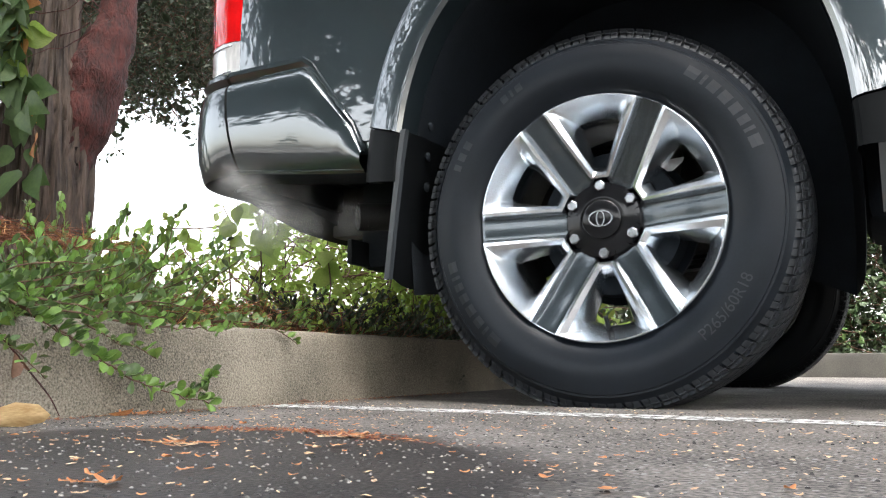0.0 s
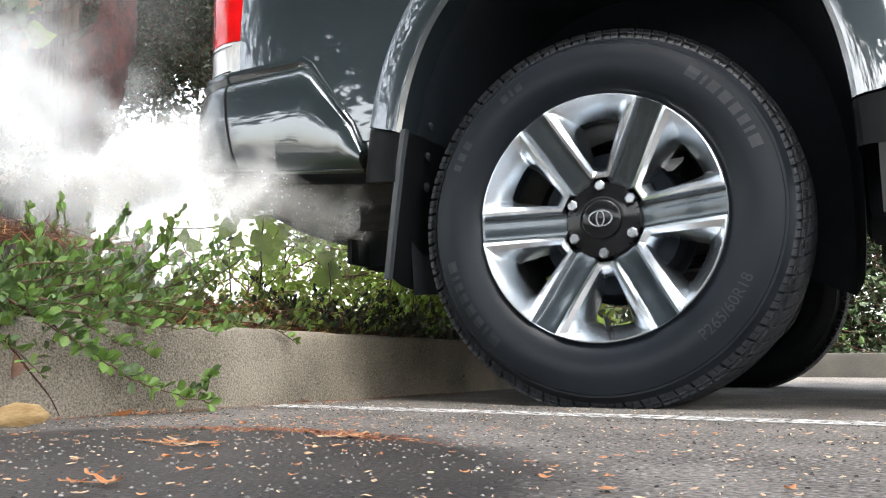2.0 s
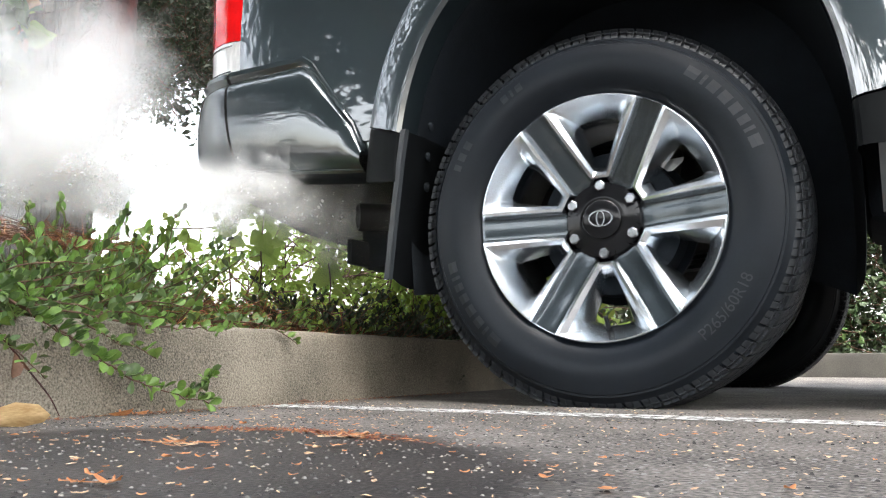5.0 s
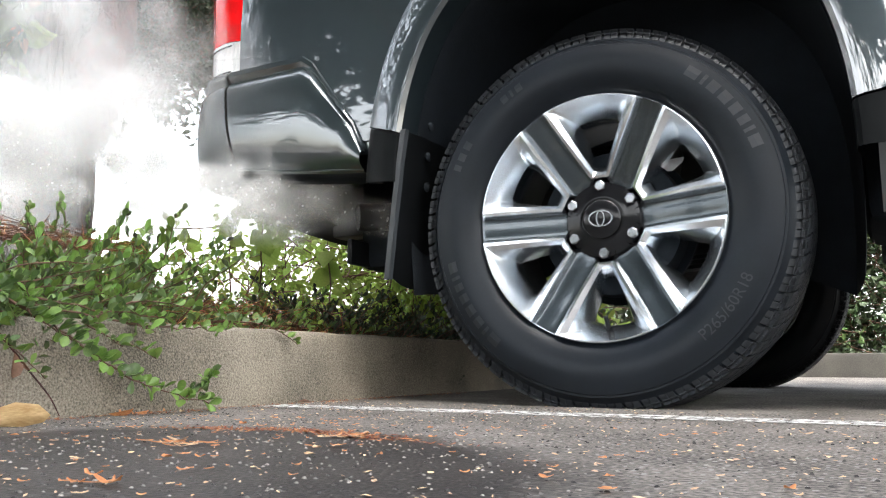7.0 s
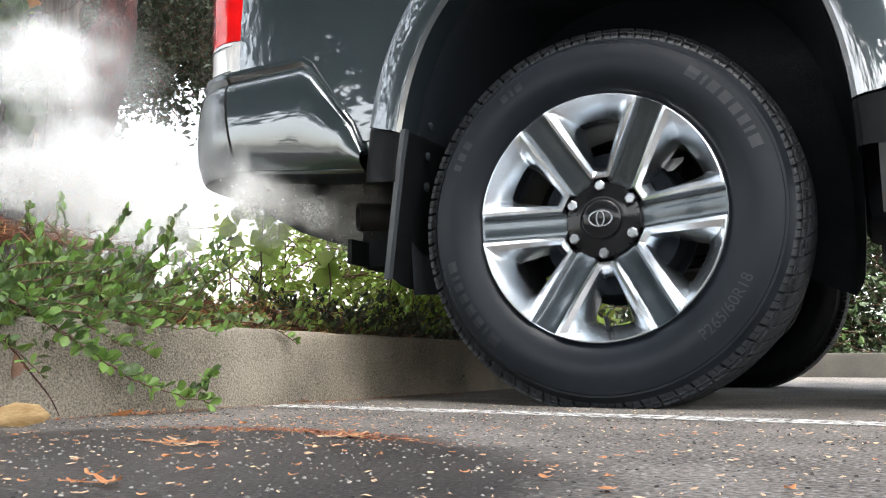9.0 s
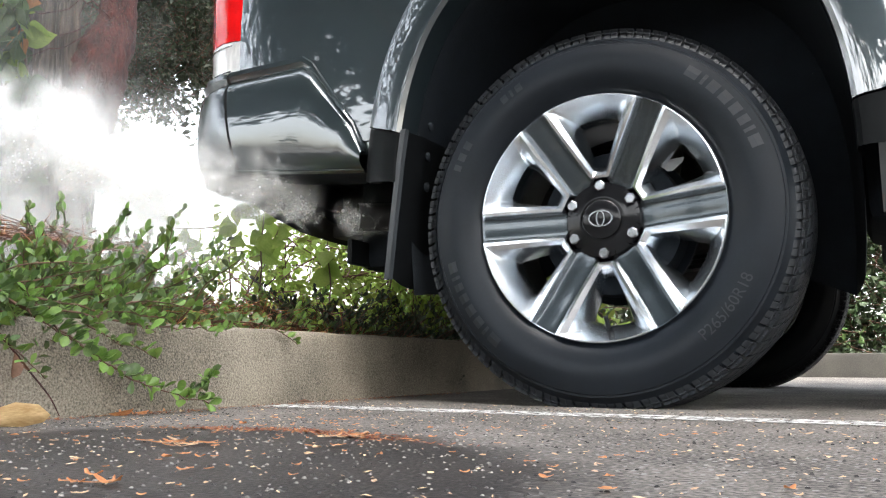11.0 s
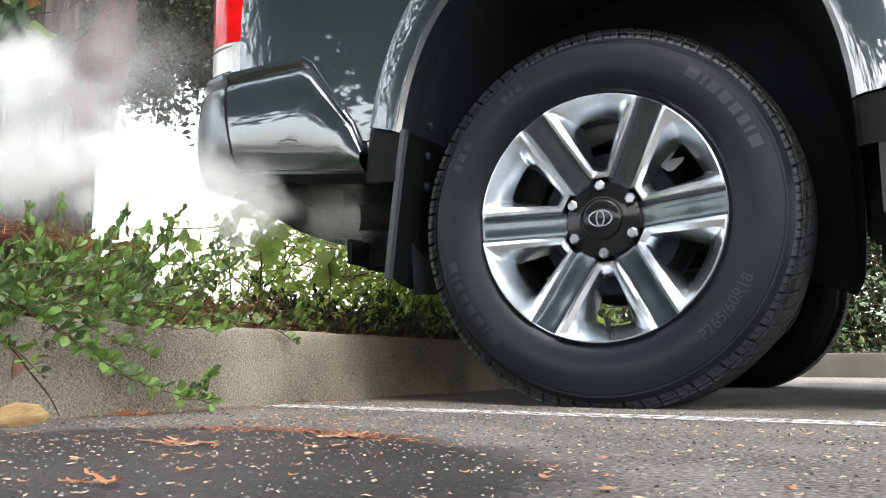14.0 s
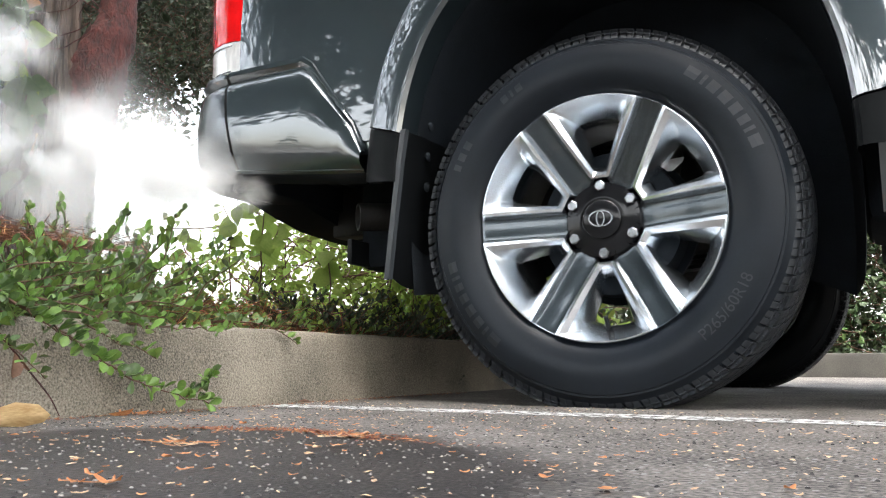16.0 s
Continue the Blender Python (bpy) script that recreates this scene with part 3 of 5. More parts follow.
def window_loop(inner_u, inner_gap, outer_r, outer_gap, rounds):
    """One closed loop round a window of the wheel, as (radius, angle from the window's middle): a straight inner end,
    two flanks at given distances from the spokes' middle lines, and an arc along the rim."""
    inner_v = inner_u * math.tan(radians(30)) - inner_gap / math.cos(radians(30))
    end = radians(30) - math.asin(outer_gap / outer_r)
    ou, ov = outer_r * math.cos(end), outer_r * math.sin(end)
    half = [(inner_u, inner_v * k / 5) for k in range(6)]
    half += [(inner_u + (ou - inner_u) * k / 14, inner_v + (ov - inner_v) * k / 14) for k in range(1, 15)]
    half += [(outer_r * math.cos(end * (1 - k / 9)), outer_r * math.sin(end * (1 - k / 9))) for k in range(1, 10)]
    loop = half + [(u, -v) for u, v in reversed(half[1:-1])]
    for _ in range(rounds):
        n = len(loop)
        loop = [tuple(0.5 * loop[i][q] + 0.25 * (loop[i - 1][q] + loop[(i + 1) % n][q]) for q in (0, 1)) for i in range(n)]
    return [(math.hypot(u, v), math.atan2(v, u)) for u, v in loop]


def window_surround(bm, hub, mid):
    """The bright frame of one window: a flat ridge, a wide bevel and a deep inner wall."""
    loops = ((window_loop(0.0845, 0.0225, 0.2475, 0.0225, 0), 0.013),
             (window_loop(0.0855, 0.0262, 0.2475, 0.0270, 0), -0.003),
             (window_loop(0.0865, 0.0275, 0.2474, 0.0285, 0), -0.0055),
             (window_loop(0.0900, 0.0330, 0.2450, 0.0350, 0), -0.0060),
             (window_loop(0.0990, 0.0400, 0.2390, 0.0465, 1), 0.0040),
             (window_loop(0.1010, 0.0405, 0.2370, 0.0480, 1), 0.0070),
             (window_loop(0.1080, 0.0425, 0.2300, 0.0560, 1), 0.0180),
             (window_loop(0.1150, 0.0440, 0.2200, 0.0620, 2), 0.036),
             (window_loop(0.1165, 0.0445, 0.2130, 0.0655, 2), 0.050),
             (window_loop(0.1180, 0.0450, 0.2110, 0.0665, 2), 0.070))
    rows = []
    for loop, back in loops:
        rows.append([(hub[0] + r * math.cos(mid + a), hub[1] + face_depth(r) + back, hub[2] + r * math.sin(mid + a)) for r, a in loop])
    loft(bm, rows, close=True)


def spoke_channel(bm, hub, ang):
    """The sunk grey channel along a spoke: sloping sides and a slightly domed floor."""
    rows = []
    for r in (0.070, 0.080, 0.0877, 0.10, 0.12, 0.14, 0.16, 0.18, 0.20, 0.215, 0.228, 0.238, 0.2474):
        deep = float(np.interp(r, (0.08, 0.12, 0.20, 0.238, 0.2474), (0.006, 0.013, 0.015, 0.011, 0.008)))
        row = []
        for t, d in ((-0.0250, 0.8), (-0.0220, 0.95), (-0.0195, 1.0), (-0.010, 0.9), (0.0, 0.86), (0.010, 0.9), (0.0195, 1.0), (0.0220, 0.95), (0.0250, 0.8)):
            a = ang + math.asin(t / r)
            row.append((hub[0] + r * math.cos(a), hub[1] + face_depth(r) + deep * d, hub[2] + r * math.sin(a)))
        rows.append(row)
    loft(bm, rows)


def wheel(name, hub, full=True):
    w = tagged(empty(name, pose(0, 0, 0)))
    w.parent = truck
    bm = bmesh.new()
    revolve(bm, tyre_profile(), hub, 160)
    flatten(bm, 0.002)
    part("tyre", bm, RUBBER, w, "black all-season tyre")
    bm = bmesh.new()
    tread(bm, hub)
    flatten(bm, 0.0)
    part("tread", bm, DUSTY_RUBBER, w, "dusty grey slotted tread blocks", smooth=False)
    bm = bmesh.new()
    revolve(bm, ((0.247, 0.02), (0.2495, 0.012), (0.2495, 0.0), (0.2480, -0.0015), (0.2470, 0.0005), (0.2468, 0.006)), hub, 120)
    revolve(bm, ((0.2475, 0.008), (0.238, 0.016), (0.232, 0.026), (0.224, 0.040), (0.2165, 0.055), (0.2125, 0.068), (0.210, 0.10), (0.208, 0.20), (0.24, 0.20)), hub, 120)
    part("rim", bm, STEEL_DARK if hub[1] > 1 else ALLOY, w, "dull dark inner side of the rim" if hub[1] > 1 else "bright machined alloy rim")
    if not full:
        return w
    for k in range(6):
        bm = bmesh.new()
        spoke_channel(bm, hub, radians(2.2 + 60 * k))
        part("spoke_channel", bm, ALLOY_GREY, w, "dark grey painted spoke channel", angle=30)
        bm = bmesh.new()
        window_surround(bm, hub, radians(32.2 + 60 * k))
        part("window_surround", bm, ALLOY, w, "bright machined frame of a wheel window", angle=16)
    bm = bmesh.new()
    revolve(bm, ((0.092, 0.066), (0.080, 0.060), (0.0785, 0.046), (0.0755, 0.042), (0.060, 0.039), (0.047, 0.034), (0.044, 0.034), (0.0435, 0.038), (0.040, 0.038)), hub, 72)
    part("hub", bm, HUB_BLACK, w, "satin black hub disc")
    bm = bmesh.new()
    revolve(bm, ((0.040, 0.040), (0.0395, 0.031), (0.037, 0.0285), (0.020, 0.026), (0.0005, 0.025)), hub, 60)
    cap = part("centre_cap", bm, HUB_BLACK, w, "black centre cap with a plain chrome emblem")
    bm = bmesh.new()
    for rx, rz, off in ((0.0235, 0.0155, 0), (0.008, 0.0145, 0)):
        rows = []
        for i in range(40):
            a = 2 * math.pi * i / 40
            ring = []
            for j in range(6):
                b = 2 * math.pi * j / 6
                k = 1 + 0.0022 / rx * math.cos(b)
                kz = 1 + 0.0022 / rz * math.cos(b)
                ring.append((hub[0] + rx * k * math.cos(a), hub[1] + 0.0245 + 0.002 * math.sin(b), hub[2] + off + rz * kz * math.sin(a)))
            rows.append(ring)
        rows.append(rows[0])
        loft(bm, rows, close=True)
    bmesh.ops.remove_doubles(bm, verts=bm.verts, dist=1e-5)
    part("emblem", bm, CHROME, cap)
    for k in range(6):
        a = radians(32.2 + 60 * k)
        x, z = hub[0] + 0.0690 * math.cos(a), hub[2] + 0.0690 * math.sin(a)
        bm = bmesh.new()
        revolve(bm, ((0.0240, 0.070), (0.0240, 0.044), (0.0222, 0.040), (0.0195, 0.043), (0.019, 0.064)), (x, hub[1], z), 30)
        revolve(bm, ((0.0195, 0.063), (0.0005, 0.064)), (x, hub[1], z), 30)
        part("lug_well", bm, HUB_BLACK, w)
        bm = bmesh.new()
        prof = ((0.0128, 0.066), (0.0128, 0.036), (0.0112, 0.0322), (0.0092, 0.0312), (0.0086, 0.0322), (0.0003, 0.0322))
        revolve(bm, prof, (x, hub[1], z), 6, start=k * 17.0, end=k * 17.0 + 360)
        part("lug_nut", bm, CHROME, w, "chrome hexagonal lug nut", angle=20)
    bm = bmesh.new()
    a = radians(272)
    tube(bm, [(hub[0] + 0.217 * math.cos(a), hub[1] + 0.034, hub[2] + 0.217 * math.sin(a)), (hub[0] + 0.196 * math.cos(a), hub[1] + 0.020, hub[2] + 0.196 * math.sin(a))], [0.0055, 0.0042], 10)
    part("valve_stem", bm, PLASTIC, w)
    # brake drum and backing plate
    bm = bmesh.new()
    revolve(bm, ((0.001, 0.085), (0.13, 0.085), (0.148, 0.092), (0.15, 0.155), (0.165, 0.160), (0.165, 0.175), (0.001, 0.175)), hub, 60)
    part("brake_drum", bm, LINER, w, "black brake drum")
    # pale plate added to stand in for a bright reflection behind the wheel
    bm = bmesh.new()
    loft(bm, [[(0.106, 0.10, 0.492), (0.156, 0.105, 0.497)], [(0.110, 0.097, 0.484), (0.154, 0.102, 0.487)], [(0.124, 0.092, 0.468), (0.135, 0.093, 0.468)]])
    bmesh.ops.solidify(bm, geom=bm.faces[:], thickness=0.003)
    part("glint_plate", bm, GLINT_PALE, w, "small pale plate that stands in for a bright glint")
    # lettering on the sidewall
    def letter(name, vs, fs, r, deg, mat, label, flip=False):
        bm = bmesh.new()
        bv = [bm.verts.new(p) for p in on_sidewall(vs, r, deg, hub, flip)]
        for f in fs:
            bm.faces.new([bv[i] for i in f])
        part(name, bm, mat, w, label, smooth=False)
    vs, fs = bars((0.026, 0.007, 0.020, 0.021, 0.018, 0.015, 0.007, 0.022), 0.021, 0.009)
    letter("sidewall_marking", vs, fs, 0.312, 36, LETTER, "raised rubber bars of lettering")
    vs, fs = bars((0.012, 0.016, 0.016), 0.020, 0.010)
    letter("sidewall_marking", vs, fs, 0.313, 152, LETTER, "raised rubber bars of lettering")
    vs, fs = bars((0.015, 0.006, 0.015), 0.018, 0.008)
    letter("sidewall_marking", vs, fs, 0.313, 122, LETTER, "raised rubber bars of lettering")
    vs, fs = bars((0.026, 0.007, 0.020, 0.021, 0.018, 0.015, 0.007, 0.022), 0.021, 0.009)
    letter("sidewall_marking", vs, fs, 0.311, 212, LETTER, "raised rubber bars of lettering")
    vs, fs = letters_mesh("P265/60R18", 0.030)
    letter("size_marking", vs, fs, 0.318, 322, LETTER, "raised tyre size lettering", flip=True)
    return w


def rest_of_body():
    """Far side, tailgate, bed walls, cab, bonnet and nose."""
    bm = bmesh.new()
    loft(bm, [[(x, 1.865 - 0.05 * max(0, (z - 0.95) / 0.37) ** 2 - (0.0 if z > 0.6 else 0.02), z) for z in (0.62 if -0.47 < x < 0.5 else 0.46, 0.8, 0.95, 1.1, 1.32)] for x in (-0.95, -0.48, -0.46, 0.0, 0.49, 0.51, 1.0, 1.5)])
    part("far_bedside", bm, PAINT, truck)
    bm = bmesh.new()
    box(bm, -0.9, 1.5, 0.41, 0.44, 0.62, 1.31, 0.004)
    part("bed_wall", bm, PLASTIC, truck)
    bm = bmesh.new()
    box(bm, -0.9, 1.5, 1.42, 1.45, 0.62, 1.31, 0.004)
    part("bed_wall", bm, PLASTIC, truck)
    bm = bmesh.new()
    box(bm, -0.9, 1.5, 0.0, 0.40, 1.28, 1.32, 0.004)
    part("bed_rail", bm, PLASTIC, truck)
    # cab and bonnet: a loft of cross-sections from the back window to the nose
    secs = ((1.50, 1.30, 1.32), (1.52, 1.80, 0.95), (1.75, 1.86, 0.90), (2.55, 1.85, 0.90), (3.20, 1.30, 1.28), (3.60, 1.24, 1.50), (4.05, 1.12, 1.48), (4.15, 0.95, 1.40))
    bm = bmesh.new()
    rows = []
    for x, top, shoulder in secs:
        w = 0.935
        row = [(-w + 0.03, 0.34), (-w, 0.55), (-w - 0.0, 0.95), (-w + 0.02, min(top, 1.16)), (-w + 0.10 + 0.10 * (top > 1.5), top - 0.08), (-w + 0.25 + 0.10 * (top > 1.5), top)]
        row = row + [(-a, z) for a, z in reversed(row)]
        rows.append([(x, 0.915 + a, z) for a, z in row])
    loft(bm, rows)
    bm.faces.new([bm.verts.new(p) for p in rows[0]]), bm.faces.new([bm.verts.new(p) for p in rows[-1]])
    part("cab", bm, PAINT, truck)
    bm = bmesh.new()
    box(bm, 0.5, 4.1, 0.35, 1.5, 0.40, 0.62, 0.02)
    part("chassis", bm, LINER, truck)


rest_of_body()
quarter_panel()
arch_flare()
wheel_well()
bumper()
tail_lamp()
underbody()
mud_flap()
wheel("wheel", HUB)
wheel("wheel", (0.004, 1.605, 0.371), full=False)
wheel("wheel", (3.24, 0.0, 0.371), full=False)
wheel("wheel", (3.24, 1.605, 0.371), full=False)

# ---------------------------------------------------------------- ground, kerbs, planting bed
KERB_X, KERB_H = -0.645, 0.156


def ground():
    bm = bmesh.new()
    box(bm, -700, 700, -700, 700, -0.4, 0.0)
    tagged(part("ground", bm, ASPHALT, None, smooth=False), "grey worn asphalt with a dark damp patch", "ground", kind="structure")


def kerb(name, m, length, label, mat=CONCRETE):
    """A cast concrete kerb with a rounded arris and a slightly uneven face; its face looks along +x, it runs along +y."""
    rng = random.Random(4)
    prof = [(0.006, -0.02), (0.002, 0.03), (-0.003, 0.10), (-0.006, 0.138), (-0.011, 0.150), (-0.022, 0.156), (-0.09, 0.157), (-0.148, 0.156), (-0.155, 0.148), (-0.155, -0.02)]
    rows = []
    n = int(length / 0.05)
    for i in range(n + 1):
        y = length * i / n
        k = noise.noise(Vector((y * 1.7, 0.3, 0))) * 0.003 + noise.noise(Vector((y * 14, 4.1, 0))) * 0.0012
        rows.append([(x + k + rng.uniform(-0.0006, 0.0006), y, z + (rng.uniform(-0.0012, 0.0012) if z > 0.1 else 0)) for x, z in prof])
    bm = bmesh.new()
    loft(bm, rows)
    ob = part(name, bm, mat, None)
    ob.matrix_basis = m
    return tagged(ob, label, "kerb", kind="structure")


def bed_height(x, y):
    d = max(0.0, KERB_X - 0.15 - x)
    return 0.125 + 0.16 * (1 - math.exp(-d * 1.3)) + 0.02 * noise.noise(Vector((x * 3, y * 3, 0)))


def planting_bed():
    bm = bmesh.new()
    rows = []
    for i in range(44):
        x = KERB_X - 0.14 - 4.0 * (i / 43) ** 1.4
        rows.append([(x, -4 + 9.0 * j / 70, bed_height(x, -4 + 9.0 * j / 70)) for j in range(71)])
    loft(bm, rows)
    tagged(part("planting_bed", bm, SOIL, None), "brown mulch and soil behind the kerb", "soil", kind="structure")


def line_paint():
    bm = bmesh.new()
    rows = []
    for i in range(80):
        x = -0.60 + 4.2 * i / 79
        k = noise.noise(Vector((x * 9, 2, 0))) * 0.004
        rows.append([(x, -0.239 - 0.044 + k, 0.0016), (x, -0.239 + 0.044 + k * 0.6, 0.0016)])
    loft(bm, rows)
    tagged(part("parking_line", bm, LINE, None, smooth=False), "worn white painted parking line on asphalt", "road marking", kind="structure")


ground()
kerb("kerb_rear", pose(KERB_X, -4.0, 0), 8.6, "weathered grey concrete kerb beside the planting bed")
kerb("kerb_far", pose(-0.8, 4.35, 0, 0, 0, -90), 9.0, "dark grey concrete kerb before a hedge", DARK_CONCRETE)
planting_bed()
line_paint()


# ---------------------------------------------------------------- leaves
def leaf_cloud(name, spots, size, mat, parent, label="", rng=None, aspect=0.52, fold=0.22):
    """Many folded oval leaves with rounded tips at (place, direction) spots, as one mesh."""
    verts, faces = [], []
    for p, d in spots:
        L = size * rng.uniform(0.6, 1.25)
        d = Vector(d).normalized()
        side = d.cross(Vector((rng.gauss(0, 1), rng.gauss(0, 1), rng.gauss(0, 1) + 0.5))).normalized()
        up = side.cross(d).normalized()
        w = L * aspect * rng.uniform(0.8, 1.15)
        k = len(verts)
        p = Vector(p)
        curl = rng.uniform(0.02, 0.16)
        verts.append(p)
        for t, half in ((0.28, 0.30), (0.60, 0.50), (0.86, 0.36)):
            mid = p + d * (L * t) - up * (L * curl * t * t)
            rise = up * (w * fold * half * 2)
            verts += [mid + side * (w * half) + rise, mid, mid - side * (w * half) + rise]
        verts.append(p + d * L - up * (L * curl))
        faces += [(k, k + 2, k + 1), (k, k + 3, k + 2)]
        for q in (k + 1, k + 4):
            faces += [(q, q + 1, q + 4, q + 3), (q + 1, q + 2, q + 5, q + 4)]
        faces += [(k + 7, k + 8, k + 10), (k + 8, k + 9, k + 10)]
    return from_lists(name, verts, faces, mat, parent, label, smooth=True)


def stem_path(p, d, length, steps, rng, wander=0.35, pull=(0, 0, 0)):
    pts = [Vector(p)]
    d = Vector(d).normalized()
    for _ in range(steps):
        d = (d + Vector((rng.gauss(0, wander), rng.gauss(0, wander), rng.gauss(0, wander))) * 0.5 + Vector(pull)).normalized()
        pts.append(pts[-1] + d * (length / steps))
    return pts


def shrub(root, reach, count, leaf, rng, mats=(LEAF, LEAF_FRESH), label="low green spreading shrub with small oval leaves", lift=0.5, pull=(0, 0, -0.05), per=3):
    """A spreading shrub: long arching stems, leaves standing along both their sides, fresh ones at the tips."""
    s = tagged(empty("shrub", Matrix.Translation(root)), label, "shrub", "shrubs in the bed")
    bm = bmesh.new()
    old, young = [], []
    for i in range(count):
        a = rng.uniform(0, 2 * math.pi)
        d = (math.cos(a), math.sin(a), rng.uniform(0.05, 1.0) * lift * 2)
        L = reach * rng.uniform(0.55, 1.2)
        steps = max(6, int(L / 0.022))
        pts = stem_path((rng.uniform(-0.06, 0.06), rng.uniform(-0.06, 0.06), 0), d, L, steps, rng, 0.22, tuple(q * 8 / steps for q in pull))
        tube(bm, pts, [0.0026 * (1 - 0.72 * j / steps) for j in range(steps + 1)], 5)
        for j in range(2, steps + 1):
            way = (pts[j] - pts[j - 1]).normalized()
            flank = way.cross(Vector((0, 0, 1)))
            for k in range(per):
                q = pts[j] + (pts[j] - pts[j - 1]) * rng.uniform(-0.9, 0.1)
                dd = way * rng.uniform(0.2, 0.9) + flank * rng.choice((-1, 1)) * rng.uniform(0.2, 1.0) + Vector((rng.gauss(0, 0.25), rng.gauss(0, 0.25), rng.uniform(0.1, 1.0)))
                (young if j > steps - 4 and rng.random() < 0.75 else old).append((q, dd))
    part("stem", bm, TWIG, s)
    leaf_cloud("foliage", old, leaf, mats[0], s, rng=rng)["kind"] = "stuff"
    if young:
        leaf_cloud("young_foliage", young, leaf, mats[1], s, "fresh bright green leaves", rng=rng)["kind"] = "stuff"
    return s


rng = random.Random(11)
# the bed's cover, denser and greener at the near end
for i in range(66):
    y = -1.05 + 1.35 * (i % 22) / 21 + rng.uniform(-0.04, 0.04)
    x = KERB_X - 0.17 - 0.22 * (i // 22) - rng.uniform(0, 0.16)
    near = y < -0.15
    shrub((x, y, bed_height(x, y) - 0.01), 0.28 if near else 0.20, 13 if near else 9, 0.0225, rng, lift=0.48)
# thinner, half bare growth farther along the kerb
for i in range(20):
    y = 0.12 + 1.7 * (i % 10) / 9 + rng.uniform(-0.05, 0.05)
    x = KERB_X - 0.26 - (0.0 if i < 10 else 0.40) - rng.uniform(0, 0.2)
    shrub((x, y, bed_height(x, y) - 0.01), 0.22, 7, 0.024, rng, mats=(LEAF, LEAF_SUNNY), per=2)
# low shrubs in the darker leaf colour under the truck's tail
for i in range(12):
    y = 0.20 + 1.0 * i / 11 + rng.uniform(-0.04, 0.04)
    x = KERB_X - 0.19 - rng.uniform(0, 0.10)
    shrub((x, y, bed_height(x, y) - 0.01), 0.23, 16, 0.019, rng, mats=(LEAF_DARK, LEAF_DARK), label="low dark-leaved shrub with bare twigs", lift=0.6, per=3)
# taller sprigs at the foot of the tree
for x, y in ((-1.10, -0.30), (-1.22, -0.22), (-1.32, -0.12), (-1.20, -0.05), (-1.42, -0.02), (-1.05, -0.42), (-1.30, -0.30)):
    shrub((x, y, bed_height(x, y)), 0.26, 8, 0.026, rng, lift=0.9, pull=(0, 0, 0.05))
# the fringe that hangs over the kerb at the near end
for y in (-0.84, -0.76, -0.70, -0.64, -0.58):
    shrub((KERB_X - 0.13, y, 0.15), 0.18, 13, 0.0235, rng, lift=0.3, pull=(0.08, 0, -0.08))


def trailing_branch():
    """A branch that hangs down the kerb's face and ends on the asphalt, leaf by leaf."""
    b = tagged(empty("trailing_branch", pose(KERB_X + 0.01, -0.70, 0.16)), "green leafy branch trailing down over the kerb", "branch")
    r = random.Random(5)
    runs = (
        ([(-0.06, -0.10, 0.03), (0.02, -0.06, 0.0), (0.03, -0.01, -0.035), (0.035, 0.04, -0.065), (0.04, 0.09, -0.095), (0.045, 0.15, -0.118), (0.05, 0.21, -0.136), (0.06, 0.26, -0.143)], 1.0),
        ([(-0.05, -0.10, 0.05), (0.01, -0.08, 0.01), (0.025, -0.04, -0.02), (0.03, 0.01, -0.045), (0.035, 0.05, -0.075)], 1.15),
        ([(-0.08, -0.04, 0.02), (-0.01, 0.04, 0.004), (0.012, 0.12, -0.010), (0.016, 0.20, -0.014), (0.016, 0.28, -0.012), (0.016, 0.345, -0.012)], 0.75),
        ([(-0.08, 0.0, 0.03), (-0.02, 0.07, 0.012), (0.01, 0.13, 0.006), (0.014, 0.19, 0.004)], 0.8),
        ([(0.045, 0.215, -0.136), (0.055, 0.25, -0.115), (0.058, 0.262, -0.096)], 0.95))
    for run, big in runs:
        bm = bmesh.new()
        fine = []
        for p, q in zip(run, run[1:]):
            fine += [Vector(p).lerp(Vector(q), k / 4) for k in range(4)]
        fine.append(Vector(run[-1]))
        fine = [p + Vector((r.gauss(0, 0.002), r.gauss(0, 0.002), r.gauss(0, 0.002))) for p in fine]
        tube(bm, fine, [0.0022 * (1 - 0.6 * k / len(fine)) for k in range(len(fine))], 6)
        part("stem", bm, TWIG, b)
        for k, p in enumerate(fine):
            for side in (1, -1, 0):
                way = (fine[min(k + 1, len(fine) - 1)] - fine[max(k - 1, 0)]).normalized()
                d = way * r.uniform(0.2, 0.7) + Vector((abs(r.gauss(0.25, 0.25)), 0.6 * side + r.gauss(0, 0.2), r.uniform(0.3, 0.9) if side >= 0 else r.uniform(-0.4, 0.5)))
                leaf_cloud("leaf", [((0, 0, 0), d)], 0.0235 * big, LEAF_FRESH if r.random() < 0.45 + 0.5 * (k / len(fine) > 0.6) else LEAF, b, rng=r, aspect=0.62).location = p


trailing_branch()


